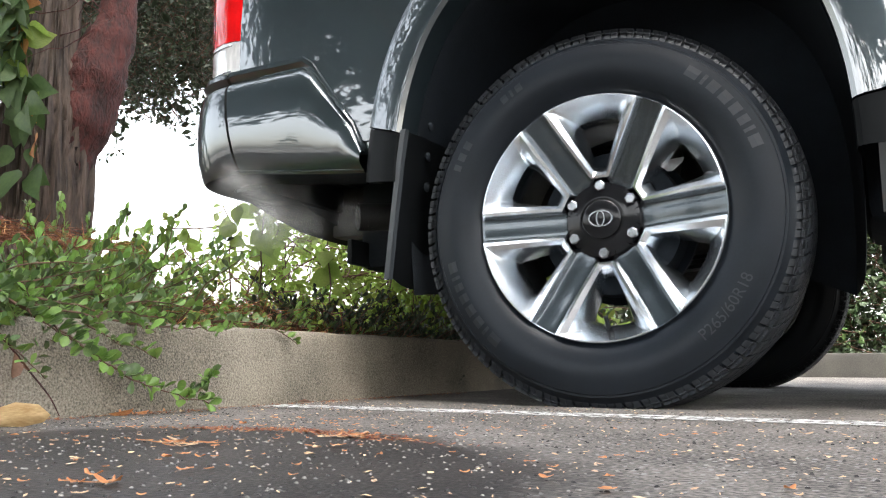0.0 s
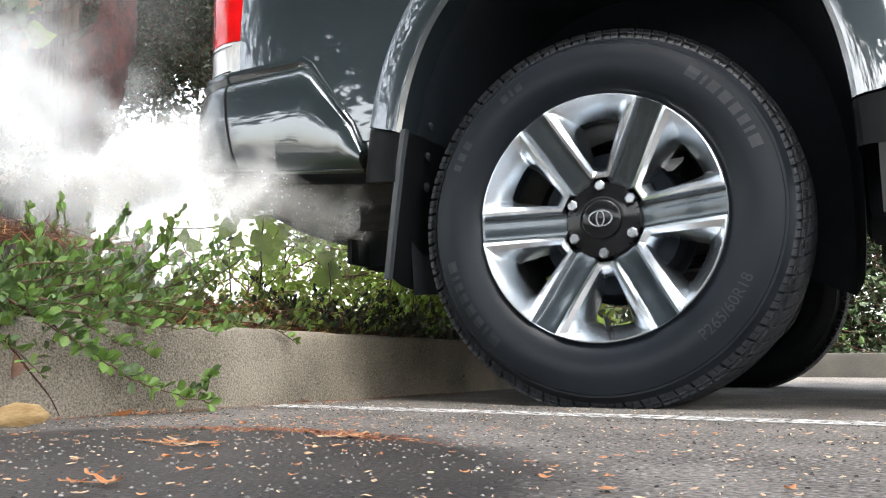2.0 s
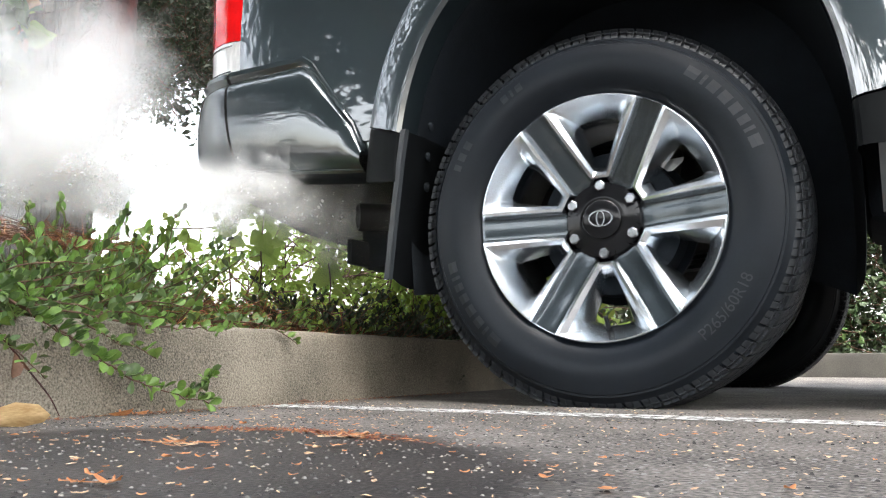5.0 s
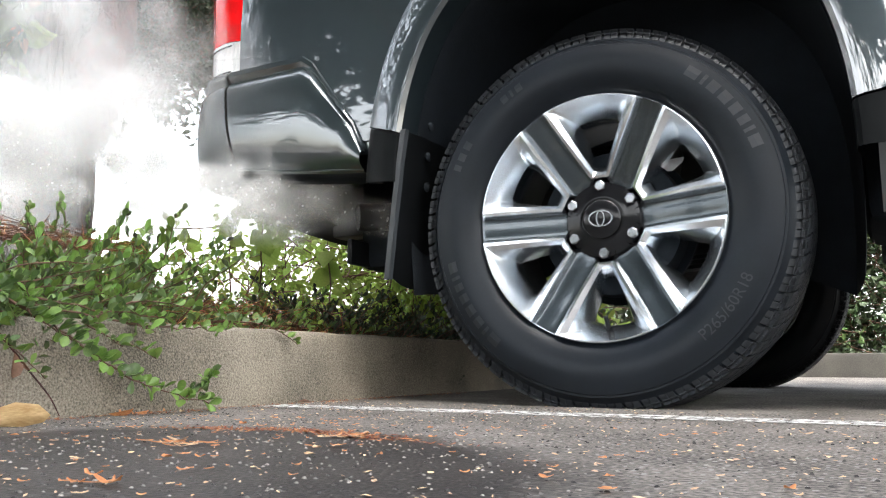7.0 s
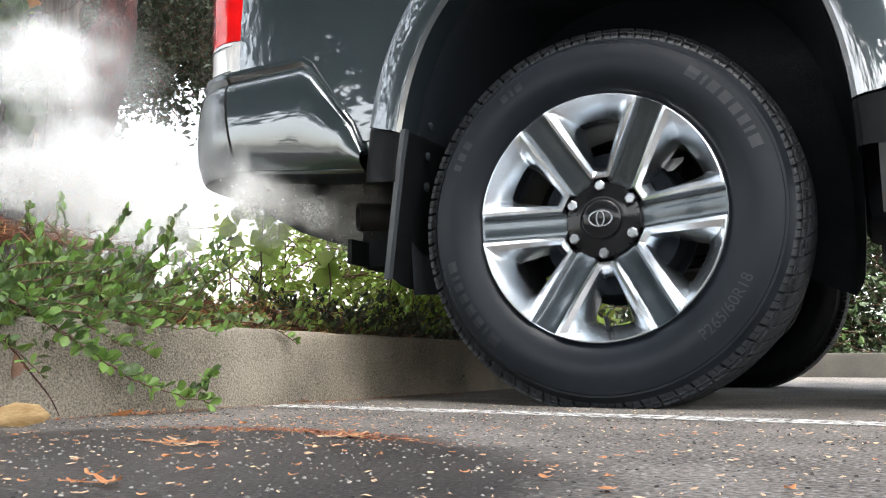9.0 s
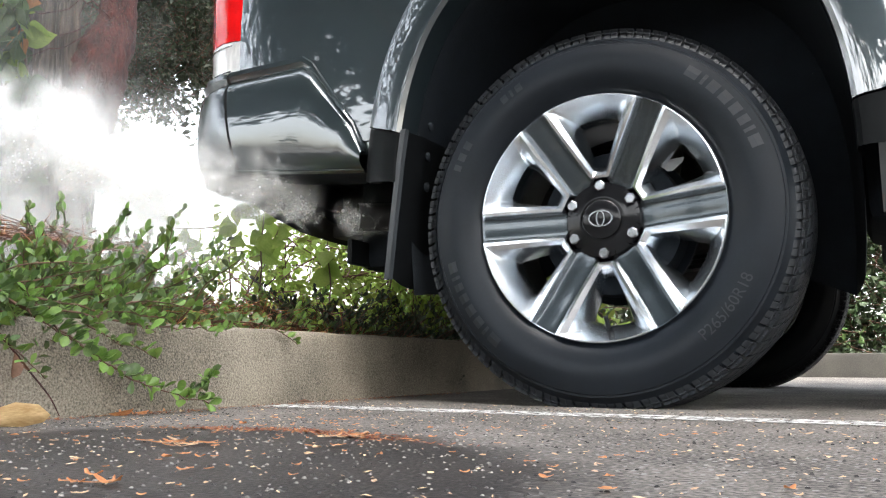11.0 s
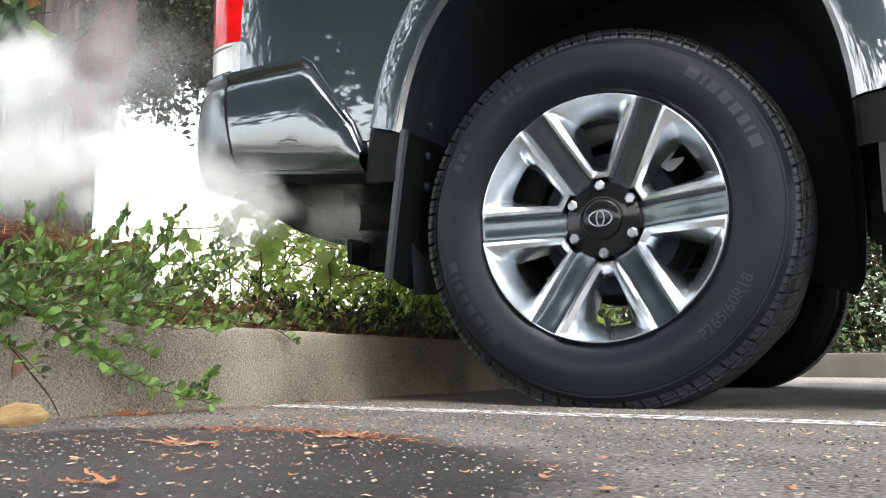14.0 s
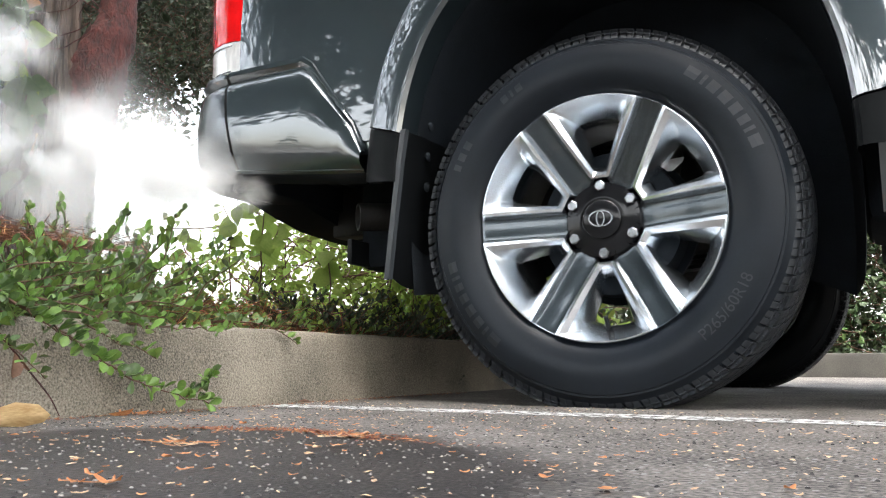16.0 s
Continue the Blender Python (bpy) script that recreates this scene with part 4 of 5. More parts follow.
def dead_stem():
    """A withered brown stem with one shrivelled leaf, hanging over the kerb."""
    b = tagged(empty("withered_stem", pose(KERB_X + 0.012, -0.80, 0.12)), "withered brown stem with a shrivelled leaf over the kerb", "stem")
    r = random.Random(9)
    pts, rr = smooth_path([(-0.05, -0.06, 0.05), (0.0, -0.02, 0.02), (0.008, 0.01, -0.01), (0.012, 0.04, -0.045), (0.016, 0.075, -0.085), (0.022, 0.09, -0.115)], [0.0022, 0.0022, 0.0019, 0.0016, 0.0013, 0.0008])
    bm = bmesh.new()
    tube(bm, pts, rr, 6)
    part("stem", bm, RED_BARK, b)
    for p, d, L in (((0.010, 0.018, -0.02), (0.3, -0.1, -1), 0.045), ((0.012, 0.03, -0.03), (0.4, 0.3, -0.7), 0.030), ((0.006, 0.0, 0.0), (0.3, -0.6, -0.8), 0.035)):
        leaf_cloud("leaf", [((0, 0, 0), d)], L, DEAD_LEAF, b, rng=r, aspect=0.45, fold=0.6).location = p


# ---------------------------------------------------------------- tree with vine
def smooth_path(pts, radii, per=8):
    """Points and radii along a Catmull-Rom curve."""
    P = [Vector(p) for p in pts]
    out, rr = [], []
    for k in range(len(P) - 1):
        a, b, c, d = P[max(k - 1, 0)], P[k], P[k + 1], P[min(k + 2, len(P) - 1)]
        for q in range(per):
            t = q / per
            out.append(0.5 * (2 * b + (c - a) * t + (2 * a - 5 * b + 4 * c - d) * t * t + (3 * b - a - 3 * c + d) * t ** 3))
            rr.append(radii[k] + (radii[k + 1] - radii[k]) * t)
    return out + [P[-1]], rr + [radii[-1]]


def tree():
    t = tagged(empty("tree", pose(-2.05, 0.22, 0.20)), "old tree with furrowed bark and a reddish limb", "tree")
    r = random.Random(8)
    def bole(centre, radius, top, seg, count, name, label):
        """An upright stem with deep furrows; centre and radius follow the height."""
        bm = bmesh.new()
        rows = []
        for i in range(count):
            z = -0.1 + (top + 0.1) * i / (count - 1)
            cx, cy = centre(z)
            R = radius(z)
            row = []
            for j in range(seg):
                a = 2 * math.pi * j / seg
                c, q = math.cos(a), math.sin(a)
                w = a + 0.10 * noise.noise(Vector((c * 2, q * 2, z * 3)))
                furrow = 1 - abs(noise.noise(Vector((math.cos(w) * 9, math.sin(w) * 9, z * 1.9)))) * 2.2
                fine = noise.noise(Vector((math.cos(w) * 24, math.sin(w) * 24, z * 7)))
                k = R - 0.19 * R * max(0, furrow) ** 3 + 0.04 * R * fine + 0.10 * R * noise.noise(Vector((c * 2, q * 2, z * 2.2)))
                row.append((cx + k * c, cy + k * q, z))
            rows.append(row)
        loft(bm, rows, close=True)
        part(name, bm, BARK, t, label, angle=80)
    bole(lambda z: (0.0 + 0.01 * math.sin(z * 4), 0.0 + 0.02 * z), lambda z: float(np.interp(z, (-0.1, 0.05, 0.25, 0.55, 0.72, 0.95, 1.6), (0.235, 0.195, 0.165, 0.160, 0.150, 0.10, 0.085))), 1.6, 150, 60, "trunk", "grey-brown furrowed trunk")
    def limb(pts, radii, mat, label="", lumps=0.05):
        bm = bmesh.new()
        fine, rr = smooth_path(pts, radii)
        rr = [q * (1 + lumps * noise.noise(p * 9)) for p, q in zip(fine, rr)]
        tube(bm, fine, rr, 36, rough=0.06, rng=r)
        part("limb", bm, mat, t, label, angle=85)
    limb([(0.01, 0.03, 0.42), (0.045, 0.075, 0.62), (0.085, 0.115, 0.80), (0.105, 0.135, 0.94), (0.135, 0.175, 1.10), (0.140, 0.182, 1.25), (0.165, 0.21, 1.9)], [0.09, 0.108, 0.118, 0.105, 0.072, 0.064, 0.06], RED_BARK, "reddish peeling limb", 0.25)
    limb([(-0.8, 1.0, 1.80), (0.2, 1.1, 1.86), (0.9, 1.1, 1.84), (2.0, 1.4, 1.90)], [0.05, 0.06, 0.055, 0.05], DARK_BARK, "horizontal branch darkened as a back-lit silhouette", 0.5)
    for k in range(14):
        p = (r.uniform(0.0, 0.5), r.uniform(-0.18, -0.05), r.uniform(0.9, 1.2))
        bm = bmesh.new()
        pts = stem_path(p, (r.uniform(-1, 1), -0.3, r.uniform(-0.6, 0.3)), r.uniform(0.15, 0.4), 9, r, 0.6)
        tube(bm, pts, [0.0026 * (1 - 0.6 * q / 9) for q in range(10)], 5)
        part("dead_twig", bm, RED_BARK, t)
    # the crown overhead
    spots = []
    for _ in range(1300):
        a, q = r.uniform(0, 2 * math.pi), r.random() ** 0.5
        p = Vector((-1.0 + 2.9 * q * math.cos(a), 0.2 + 3.2 * q * math.sin(a), 2.3 + 1.9 * (1 - q * q) * r.random() + 0.5 * noise.noise(Vector((3 * math.cos(a) * q, 3 * math.sin(a) * q, 1)))))
        for _ in range(4):
            spots.append((p + Vector((r.gauss(0, 0.09), r.gauss(0, 0.09), r.gauss(0, 0.07))), (r.gauss(0, 1), r.gauss(0, 1), r.gauss(-0.3, 0.6))))
    leaf_cloud("crown", spots, 0.13, LEAF_DARK, t, "dark evergreen crown", rng=r)["kind"] = "stuff"
    return t


def broad_leaf(d, L, mat, parent, r):
    """One broad leaf with a pointed tip, folded along its rib, wavy at the rim and drooping."""
    d = Vector(d).normalized()
    side = d.cross(Vector((r.gauss(0, 0.4), -1 + r.gauss(0, 0.4), r.gauss(0, 0.4)))).normalized()
    up = side.cross(d).normalized()
    verts, faces = [], []
    fold = r.uniform(0.05, 0.35)
    for i, (t, w) in enumerate(((0, 0.02), (0.06, 0.24), (0.18, 0.37), (0.34, 0.40), (0.52, 0.34), (0.70, 0.22), (0.86, 0.10), (1.0, 0.004))):
        mid = d * (L * t) - up * (L * 0.25 * t * t)
        for s in (-1, 0, 1):
            verts.append(mid + side * (s * w * L) + up * (abs(s) * w * L * fold + (r.uniform(-0.02, 0.02) * L if s else 0)))
        if i:
            k = 3 * i
            faces += [(k - 3, k - 2, k + 1, k), (k - 2, k - 1, k + 2, k + 1)]
    return from_lists("leaf", verts, faces, mat, parent, smooth=True)


def vine():
    v = tagged(empty("vine", pose(-1.99, 0.05, 0.36)), "climbing vine with large green leaves on the trunk", "vine")
    r = random.Random(21)
    for k in range(7):
        x = -0.20 + 0.055 * k + r.uniform(-0.02, 0.02)
        bm = bmesh.new()
        pts = stem_path((x, r.uniform(-0.05, 0.02), r.uniform(0.8, 1.05)), (r.uniform(-0.15, 0.15), -0.02, -1), (0.42 if k > 4 else r.uniform(0.6, 0.85)), 10, r, 0.22, (0, 0, -0.15))
        tube(bm, pts, 0.0035, 6)
        part("stem", bm, TWIG, v)
        for j, p in enumerate(pts):
            for _ in range(3 if k < 5 else 2):
                d = Vector((r.gauss(0, 0.55), -0.30 + r.gauss(0, 0.25), -0.7 + r.gauss(0, 0.35)))
                broad_leaf(d, 0.110 * r.uniform(0.6, 1.25), DRY if r.random() < 0.07 else (LEAF_SUNNY if r.random() < 0.10 else VINE_LEAF), v, r).location = p + Vector((r.uniform(-0.05, 0.05), r.uniform(-0.04, 0.01), r.uniform(-0.03, 0.03)))


tree()
vine()


def sapling():
    """Thin shoots with broad back-lit leaves that stand up behind the shrubs."""
    s = tagged(empty("sapling", pose(-1.75, 0.70, 0.22)), "thin sapling with broad back-lit green leaves", "sapling")
    r = random.Random(14)
    for k in range(9):
        x = -0.75 + 0.16 * k + r.uniform(-0.05, 0.05)
        pts = stem_path((x, r.uniform(-0.15, 0.15), 0), (r.uniform(-0.3, 0.3), 0, 1), r.uniform(0.36, 0.50), 8, r, 0.2)
        bm = bmesh.new()
        tube(bm, pts, [0.004 * (1 - 0.7 * q / 8) for q in range(9)], 6)
        part("stem", bm, TWIG, s)
        for p in pts[4:]:
            for _ in range(2):
                broad_leaf((r.gauss(0, 1), r.gauss(0, 0.4), r.gauss(-0.3, 0.5)), 0.075 * r.uniform(0.7, 1.2), LEAF_SUNNY, s, r).location = p


sapling()


def far_foliage(name, place, extent, clumps, per, leaf, mat, label, seed, category="tree", hang=0.0, shape=None):
    """Twigs and clumps of leaves far behind the bed."""
    t = tagged(empty(name, Matrix.Translation(place)), label, category)
    r = random.Random(seed)
    bm = bmesh.new()
    spots = []
    for _ in range(clumps):
        p = Vector((r.uniform(-1, 1) * extent[0], r.uniform(-1, 1) * extent[1], r.uniform(-1, 1) * extent[2]))
        if shape and not shape(p, r):
            continue
        pts = stem_path(p, (r.gauss(0, 1), r.gauss(0, 1), r.gauss(-hang, 0.6)), leaf * 6, 4, r, 0.5)
        tube(bm, pts, leaf * 0.06, 4, cap=False)
        for q in pts:
            for _ in range(per):
                spots.append((q + Vector((r.gauss(0, leaf * 0.7), r.gauss(0, leaf * 0.7), r.gauss(0, leaf * 0.7))), (r.gauss(0, 1), r.gauss(0, 1), r.gauss(-0.2, 0.8))))
    part("twig", bm, TWIG, t)["kind"] = "stuff"
    leaf_cloud("crown", spots, leaf, mat, t, rng=r)["kind"] = "stuff"
    return t


def hanging(p, r):
    """Dense above, ragged below, with a few sprays that hang lower."""
    low = -0.30 + 0.30 * noise.noise(Vector((p.x * 1.9, p.y * 0.7, 5)))
    return p.z > low or r.random() < 0.16 * max(0, 3.0 * noise.noise(Vector((p.x * 2.6, p.y * 1.2, p.z * 2.0))) - 0.25) * max(0.0, 1 + 1.2 * (p.z - low))


far_foliage("tree", (-3.9, 2.4, 2.55), (1.9, 0.8, 1.0), 3600, 3, 0.042, LEAF_DARK, "dark leafed tree hanging over the bed", 31, hang=0.5, shape=hanging)
far_foliage("tree", (-5.6, 4.6, 4.4), (3.0, 0.8, 1.15), 1500, 4, 0.12, LEAF_DARK, "dark leafed tree farther behind the bed", 36)
far_foliage("bush", (-1.9, 1.9, 0.45), (0.75, 0.5, 0.34), 300, 3, 0.055, LEAF_SUNNY, "yellow-green back-lit bush behind the bed", 32, "bush")
far_foliage("bush", (-1.15, 1.9, 0.38), (0.45, 0.5, 0.32), 300, 3, 0.05, LEAF_SUNNY, "yellow-green back-lit bush behind the bed", 33, "bush")
# hedge behind the far kerb
for i in range(-3, 5):
    far_foliage("hedge", (-0.3 + 0.9 * i, 5.2, 0.75), (0.5, 0.4, 0.75), 420, 4, 0.06, HEDGE_LEAF if i % 3 else LEAF, "dense green hedge behind the far kerb", 45 + i, "hedge")
# trees across the car park, and the crown that roofs the place behind the camera
for i in range(9):
    far_foliage("tree", (-15 + 4.4 * i, -24 + 1.5 * math.sin(i * 2.3), 2.4), (2.4, 1.6, 2.4 + 0.7 * math.sin(i * 1.7)), 190, 4, 0.42, LEAF_DARK, "dark tree across the car park", 60 + i)
far_foliage("tree", (-1.0, -5.2, 5.0), (5.5, 1.8, 1.4), 1200, 4, 0.30, LEAF_DARK, "broad dark crown over the car park", 80)


# ---------------------------------------------------------------- litter
def litter():
    r = random.Random(77)
    # pale husks, small and past counting
    verts, faces = [], []
    def chip(x, y, z, L, W, th, a, tilt):
        k = len(verts)
        c, s = math.cos(a), math.sin(a)
        for u, v, h in ((-L, -W * 0.5, 0), (0, -W, th * 0.4), (L, -W * 0.3, tilt), (L * 0.8, W * 0.5, tilt), (0, W, th * 0.6), (-L * 0.9, W * 0.5, 0), (0, 0, th)):
            verts.append((x + u * c - v * s, y + u * s + v * c, z + 0.0008 + h))
        faces.extend([(k + i, k + (i + 1) % 6, k + 6) for i in range(6)])
    for _ in range(1500):
        x, y = r.uniform(-0.64, 1.2), r.uniform(-1.28, 0.0)
        L = 0.0009 + 0.0036 * r.random() ** 2.2
        chip(x, y, 0, L, L * r.uniform(0.5, 1.0), 0.0012, r.uniform(0, 6.3), r.uniform(0, 0.0015))
    ob = from_lists("husks", verts, faces, PALE)
    tagged(ob, "pale seed husks scattered over the asphalt", "litter", kind="stuff")
    verts, faces = [], []
    for _ in range(420):
        x = r.uniform(-0.30, 0.0) + r.gauss(0, 0.05)
        y = -0.705 - 0.25 * abs(x + 0.17) + r.gauss(0, 0.014)
        chip(x, y, 0, r.uniform(0.003, 0.008), r.uniform(0.0008, 0.002), 0.001, r.uniform(0, 6.3), r.uniform(0, 0.003))
    for _ in range(500):
        chip(KERB_X + 0.012 + abs(r.gauss(0, 0.03)), r.uniform(-1.1, 0.6), 0, r.uniform(0.002, 0.008), r.uniform(0.0006, 0.002), 0.001, r.uniform(0, 6.3), r.uniform(0, 0.003))
    ob = from_lists("needle_litter", verts, faces, NEEDLE)
    tagged(ob, "rust-brown needle litter swept along the damp edge", "litter", kind="stuff")
    # loose grit and the tops of stones in the worn surface, dark and pale
    for name, mat, count, top, label in (("dark_grit", GRIT_DARK, 2600, 0.0021, "dark asphalt crumbs on the worn surface"), ("pale_grit", GRIT_PALE, 2800, 0.0020, "pale grey stone grit on the worn surface")):
        verts, faces = [], []
        for _ in range(count):
            near = r.random() ** 1.3
            x, y = r.uniform(-0.62, 1.15), -0.05 - 1.22 * (1 - near) if r.random() < 0.5 else r.uniform(-1.27, -0.05)
            L, turn, k = r.uniform(0.0010, top), r.uniform(0, 6.3), len(verts)
            for q in range(5):
                a = turn + q * 1.2566 + r.uniform(-0.3, 0.3)
                verts.append((x + L * math.cos(a) * 1.2, y + L * math.sin(a), 0.0))
            for q in range(5):
                a = turn + q * 1.2566 + r.uniform(-0.3, 0.3)
                verts.append((x + 0.6 * L * math.cos(a), y + 0.6 * L * math.sin(a), L * r.uniform(0.35, 0.75)))
            faces += [(k + q, k + (q + 1) % 5, k + 5 + (q + 1) % 5, k + 5 + q) for q in range(5)] + [tuple(k + 5 + q for q in range(5))]
        tagged(from_lists(name, verts, faces, mat), label, "grit", kind="stuff")
    # curled bark chips and leaf scraps one by one
    for i in range(130):
        x = r.uniform(-0.6, 0.75)
        y = r.uniform(-1.22, -0.45)
        if x > 0.1 and r.random() < 0.6:
            x = r.uniform(-0.5, 0.05)
        L = 0.004 + 0.013 * r.random() ** 2.5
        curled_chip(x, y, L, r.uniform(0.12, 0.4), r.uniform(0, 360), r)
    # chunky scraps, broader than the rest
    for i in range(115):
        x, y = r.uniform(-0.5, 0.85), r.uniform(-1.25, -0.5)
        if x > 0.05 and r.random() < 0.5:
            x -= 0.5
        curled_chip(x, y, r.uniform(0.005, 0.012), r.uniform(0.25, 0.55), r.uniform(0, 360), r)
    # a splintered heap at the middle of the damp patch, and one by the kerb
    for cx, cy, n in ((-0.15, -0.91, 16), (-0.05, -0.76, 7), (-0.61, -0.58, 9), (0.0, -1.14, 6)):
        for _ in range(n):
            curled_chip(cx + r.gauss(0, 0.022), cy + r.gauss(0, 0.012), r.uniform(0.010, 0.030), r.uniform(0.08, 0.22), 28 + r.gauss(0, 35), r)


def curled_chip(x, y, L, wide, turn, r):
    """A thin jagged strip of bark or dry leaf, curled up from the ground."""
    verts, faces = [], []
    curl = r.uniform(0.05, 0.5)
    for i in range(6):
        t = i / 5 - 0.5
        w = L * wide * (1 - 2.2 * abs(t) ** 1.6) * r.uniform(0.6, 1.3) + 0.0004
        off = L * 0.08 * r.uniform(-1, 1)
        z = 0.0012 + L * curl * t * t * 2
        for s, up in ((-1, 0.35), (0, 0.0), (1, 0.35)):
            verts.append((t * L, off + s * w, z + up * w + (0.0012 if s == 0 else 0)))
        if i:
            k = 3 * i
            faces += [(k - 3, k - 2, k + 1, k), (k - 2, k - 1, k + 2, k + 1)]
    o = from_lists("bark_chip", verts, faces, DRY if r.random() < 0.75 else PALE, smooth=True)
    o.matrix_basis = pose(x, y, 0.0, 0, 0, turn)
    tagged(o, "small curled orange-brown bark chip on asphalt", "bark chip", "bark chips")


litter()


def big_leaf(x, y, z, L, turn, tilt, label, wide=0.42, mat=DRY):
    r = random.Random(int(1000 * (x + 3)))
    o = leaf_cloud("fallen_leaf", [((0, 0, 0), (1, 0, 0.05))], L, mat, None, rng=r, aspect=wide, fold=0.3)
    o.matrix_basis = pose(x, y, z, tilt, -4, turn)
    tagged(o, label, "leaf", "fallen leaves")


big_leaf(-0.600, -0.848, 0.008, 0.120, 30, 14, "large tan dry leaf lying against the kerb", 0.27, TAN_LEAF)
big_leaf(-0.585, -0.875, 0.004, 0.105, 26, -8, "large tan dry leaf lying against the kerb", 0.3, TAN_LEAF)
big_leaf(-0.615, -0.62, 0.004, 0.040, 70, 40, "curled brown dry leaf at the kerb")
big_leaf(-0.61, -0.57, 0.004, 0.03, 10, -30, "curled brown dry leaf at the kerb")
big_leaf(-0.60, -0.52, 0.004, 0.028, 120, 30, "curled brown dry leaf at the kerb")
big_leaf(-0.60, -0.16, 0.004, 0.05, 60, 10, "dark shrivelled leaf on the asphalt", 0.4, DEAD_LEAF)
dead_stem()


def needle_mat(place, extent, count, seed):
    r = random.Random(seed)
    bm_v, bm_f = [], []
    for _ in range(count):
        p = Vector((place[0] + r.gauss(0, extent[0]), place[1] + r.gauss(0, extent[1]), 0))
        p.z = bed_height(p.x, p.y) + place[2] + abs(r.gauss(0, extent[2]))
        d = Vector((r.gauss(0, 1), r.gauss(0, 1), r.gauss(0, 0.25))).normalized() * r.uniform(0.03, 0.07)
        s = d.cross(Vector((0, 0, 1))).normalized() * 0.0011
        k = len(bm_v)
        bm_v += [p - d, p + s, p + d, p - s + Vector((0, 0, 0.001))]
        bm_f += [(k, k + 1, k + 2), (k, k + 2, k + 3)]
    ob = from_lists("pine_needles", bm_v, bm_f, NEEDLE)
    tagged(ob, "rust-coloured fallen pine needles caught on the shrubs", "pine needles", kind="stuff")


needle_mat((-1.30, -0.28, 0.17), (0.10, 0.14, 0.02), 900, 3)
needle_mat((-0.80, -0.1, 0.018), (0.035, 0.30, 0.012), 900, 4)
needle_mat((-0.95, -0.10, 0.05), (0.10, 0.25, 0.03), 500, 6)

# ---------------------------------------------------------------- exhaust smoke
def puff_mesh(name, sigma, count, flake, mat, seed):
    """A rigid cluster of small soft flakes of vapour."""
    r = random.Random(seed)
    verts, faces, dens = [], [], []
    for _ in range(count):
        while True:
            p = Vector((r.gauss(0, 1), r.gauss(0, 1), r.gauss(0, 1)))
            if p.length < 2.3 and noise.noise(p * 0.9 + Vector((seed, 0, 0))) > -0.32 + 0.2 * r.random():
                break
        p *= sigma
        p.x *= 1.5
        d = Vector((r.gauss(0, 1), r.gauss(0, 1), r.gauss(0, 1))).normalized()
        u = d.orthogonal().normalized()
        v = d.cross(u)
        R = flake * r.uniform(0.6, 1.4)
        k = len(verts)
        verts.append(p), dens.append(1.0)
        for ring, thick in ((0.55, 0.42), (1.0, 0.0)):
            for i in range(8):
                a = math.pi * i / 4
                verts.append(p + u * (ring * R * math.cos(a)) + v * (ring * R * math.sin(a))), dens.append(thick)
        for i in range(8):
            j = (i + 1) % 8
            faces += [(k, k + 1 + i, k + 1 + j), (k + 1 + i, k + 9 + i, k + 9 + j, k + 1 + j)]
    me = bpy.data.meshes.new(name)
    me.from_pydata([tuple(v) for v in verts], [], faces)
    me.materials.append(mat)
    at = me.attributes.new("veil", "FLOAT", "POINT")
    at.data.foreach_set("value", dens)
    return me


# puffs of four sizes, each dense, half dense and thin: spread, flakes, size of a flake
SIZES = ((0.020, 80, 0.030), (0.046, 110, 0.056), (0.095, 130, 0.105), (0.170, 130, 0.170))
PUFFS = [[[puff_mesh("smoke", *SIZES[k], VAPOURS[k][d], 1 + k * 9 + d * 3 + v) for v in range(2)] for d in range(3)] for k in range(4)]
MOUTH = Vector((-0.655, 0.140, 0.448))
JET, DRIFT = Vector((-0.25, -0.95, 0.31)), Vector((-0.85, 0.06, 0.06))


def strength(t):
    """How hard the pipe blows, second by second."""
    return float(np.interp(t, (-2.0, -0.3, 0.2, 0.55, 1.0, 4.0, 6.5, 9.0, 11.2, 12.4, 13.2, 14.2, 16.5), (0.05, 0.10, 0.3, 0.7, 1.0, 1.0, 1.0, 1.0, 0.85, 0.75, 0.6, 0.50, 0.46)))


puffs = []


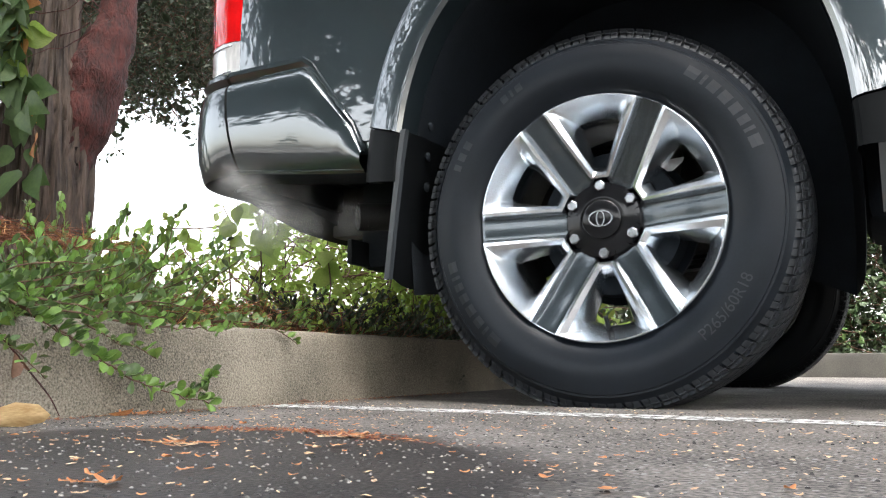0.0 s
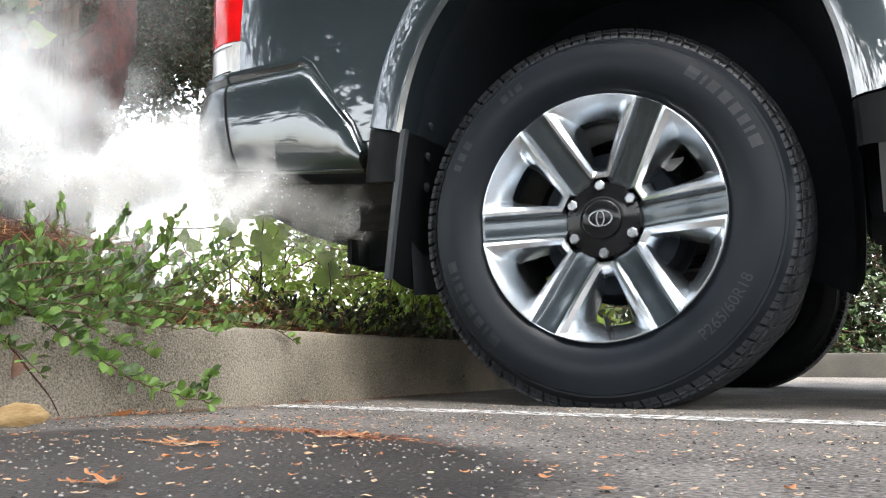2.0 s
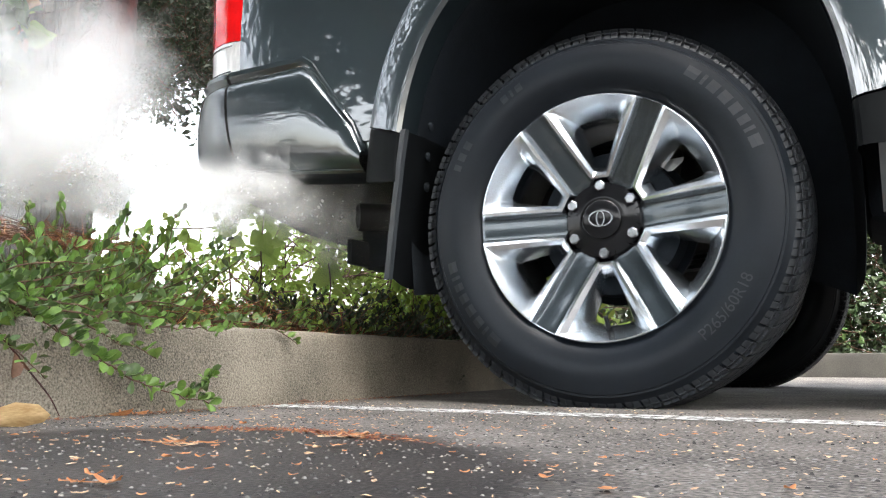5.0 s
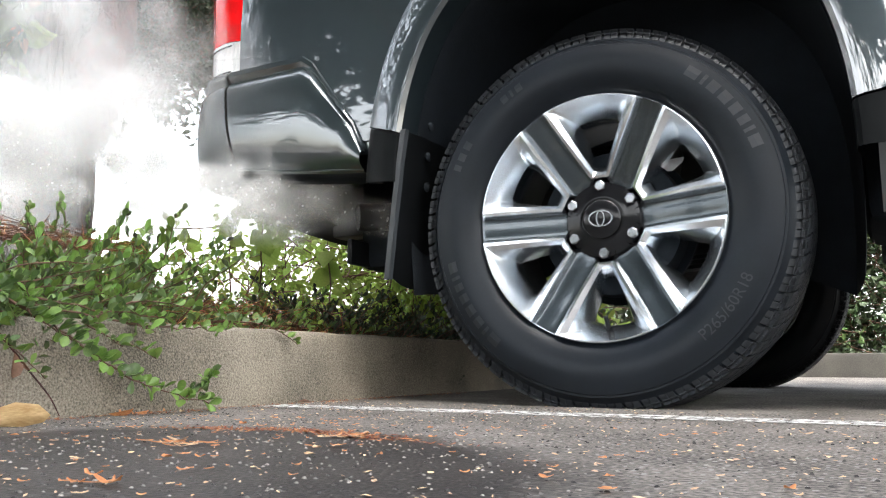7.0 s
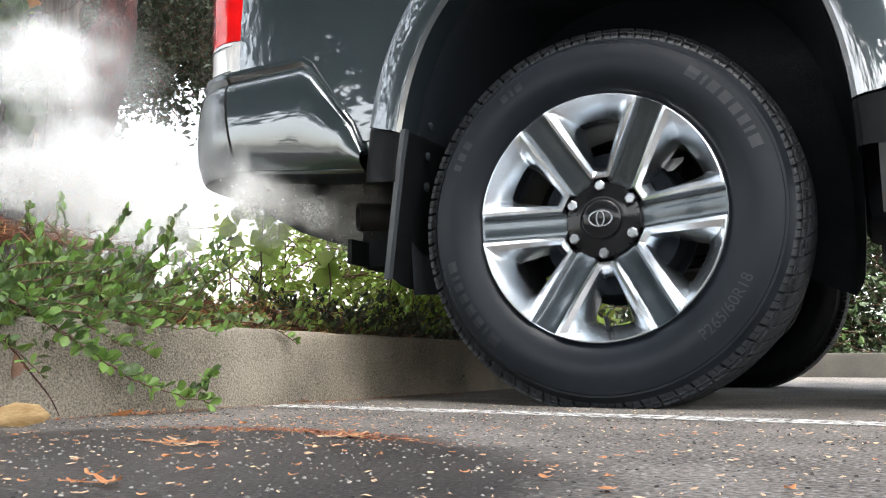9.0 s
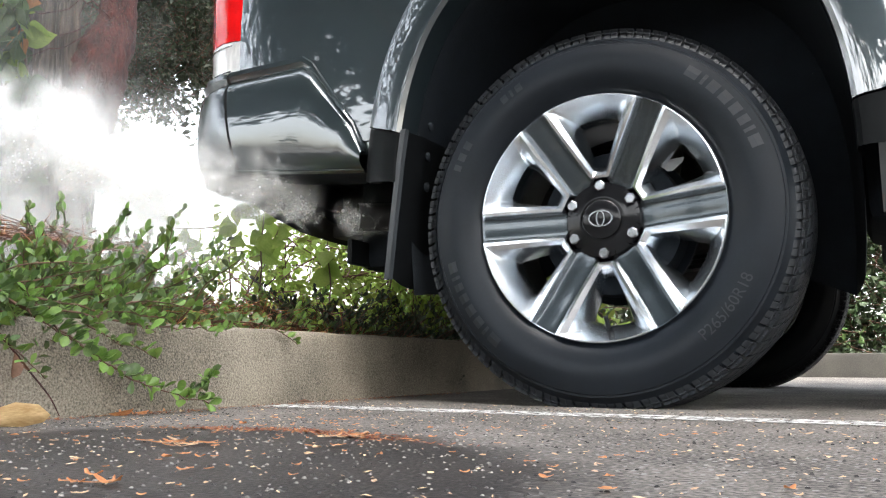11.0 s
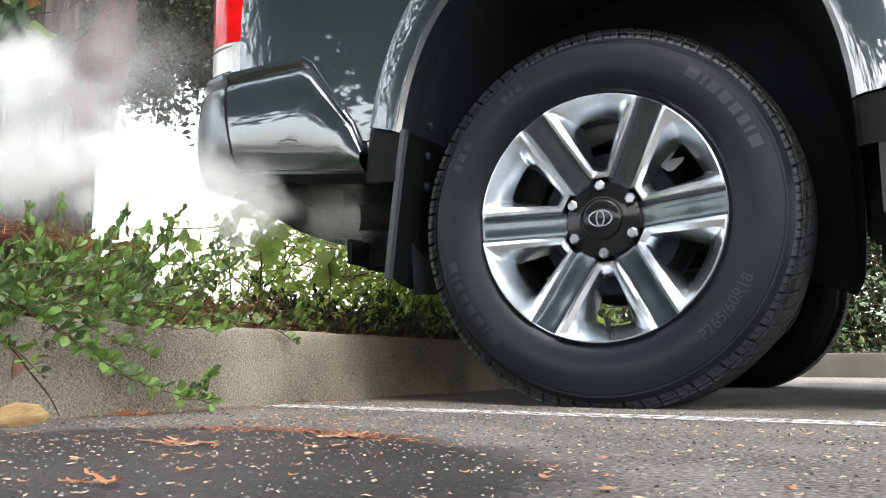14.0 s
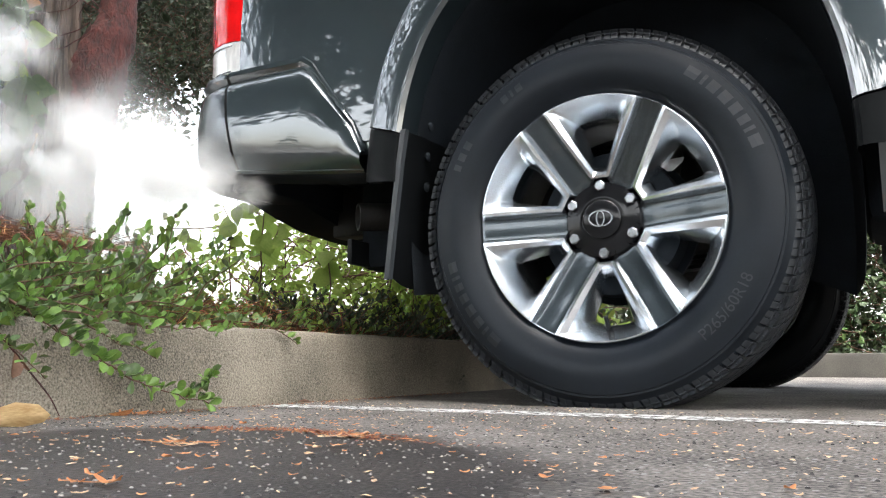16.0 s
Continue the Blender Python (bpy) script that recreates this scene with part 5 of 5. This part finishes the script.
def plan_smoke():
    r = random.Random(99)
    inside = Vector((2.1, 0.9, 1.1))
    # size, puffs a second, first puff, where it waits, spread of its ways, way already gone when it leaves
    for size, rate, begin, hide, spread, lead in ((0, 7.0, -0.30, Vector((-0.50, 0.28, 0.458)), 0.14, 0.0), (1, 8.0, -0.10, inside, 0.26, 0.08),
                                                  (2, 4.5, 0.20, inside, 0.30, 0.36), (3, 2.0, 0.60, inside, 0.30, 1.00)):
        t = begin
        while t < 16.0:
            t += 1.0 / rate * r.uniform(0.6, 1.4)
            force = strength(t) * r.uniform(0.8, 1.2)
            thin = 0 if force > 0.72 else (1 if force > 0.36 else 2)
            ob = new("smoke_puff", r.choice(PUFFS[size][thin]))
            tagged(ob, "soft white translucent puff of exhaust smoke", "smoke", "exhaust smoke")
            stray = Vector((r.gauss(0, spread * 0.4), r.gauss(0, spread * 0.5), r.gauss(0.20 if size == 3 else 0.0, spread * (0.7 if size > 1 else 0.5))))
            speed = r.uniform(0.85, 1.2)
            spin = (r.uniform(-40, 40), r.uniform(-18, 18), r.uniform(-18, 18))
            first = (r.uniform(0, 360), r.gauss(-10, 12), 190 + r.gauss(0, 15))
            def place(age, stray=stray, speed=speed, spin=spin, first=first):
                run = speed * (0.62 * (1 - math.exp(-age / 0.55)) + 0.55 * age)
                p = MOUTH + JET * (0.35 * (1 - math.exp(-run / 0.35))) + (DRIFT + stray) * run + Vector((0, 0, 0.010 * age * age if age < 3 else 0.09 + 0.06 * (age - 3)))
                return pose(*p, *[f + q * min(age, 4) for f, q in zip(first, spin)])
            hidden = pose(*hide, *first)
            rows = []
            if t - 0.35 > 0:
                rows += [(0.0, hidden), (t - 0.35, hidden)] if t - 0.35 > 0.1 else [(0.0, hidden)]
                if size:
                    rows.append((t - 0.14, pose(-0.42, 0.42, 0.52, *first)))
            for age in (0.0, 0.25, 0.6, 1.0, 1.5, 2.2, 3.2, 5.0, 9.0, 14.0):
                q = t + age
                if rows and q - rows[-1][0] < 0.05 or q < 0 or q >= 15.95:
                    continue
                rows.append((q, place(age + lead)))
            if rows[0][0] > 0:
                rows.insert(0, (0.0, place(max(0.0, -t) + lead) if t < 0 else hidden))
            if rows[-1][0] < 16.0:
                rows.append((16.0, place(16.0 - t + lead) if 16.0 - t > 0 else hidden))
            puffs.append((ob, rows))


plan_smoke()


def motions():
    for ob, rows in puffs:
        walk(ob, rows)


motions()
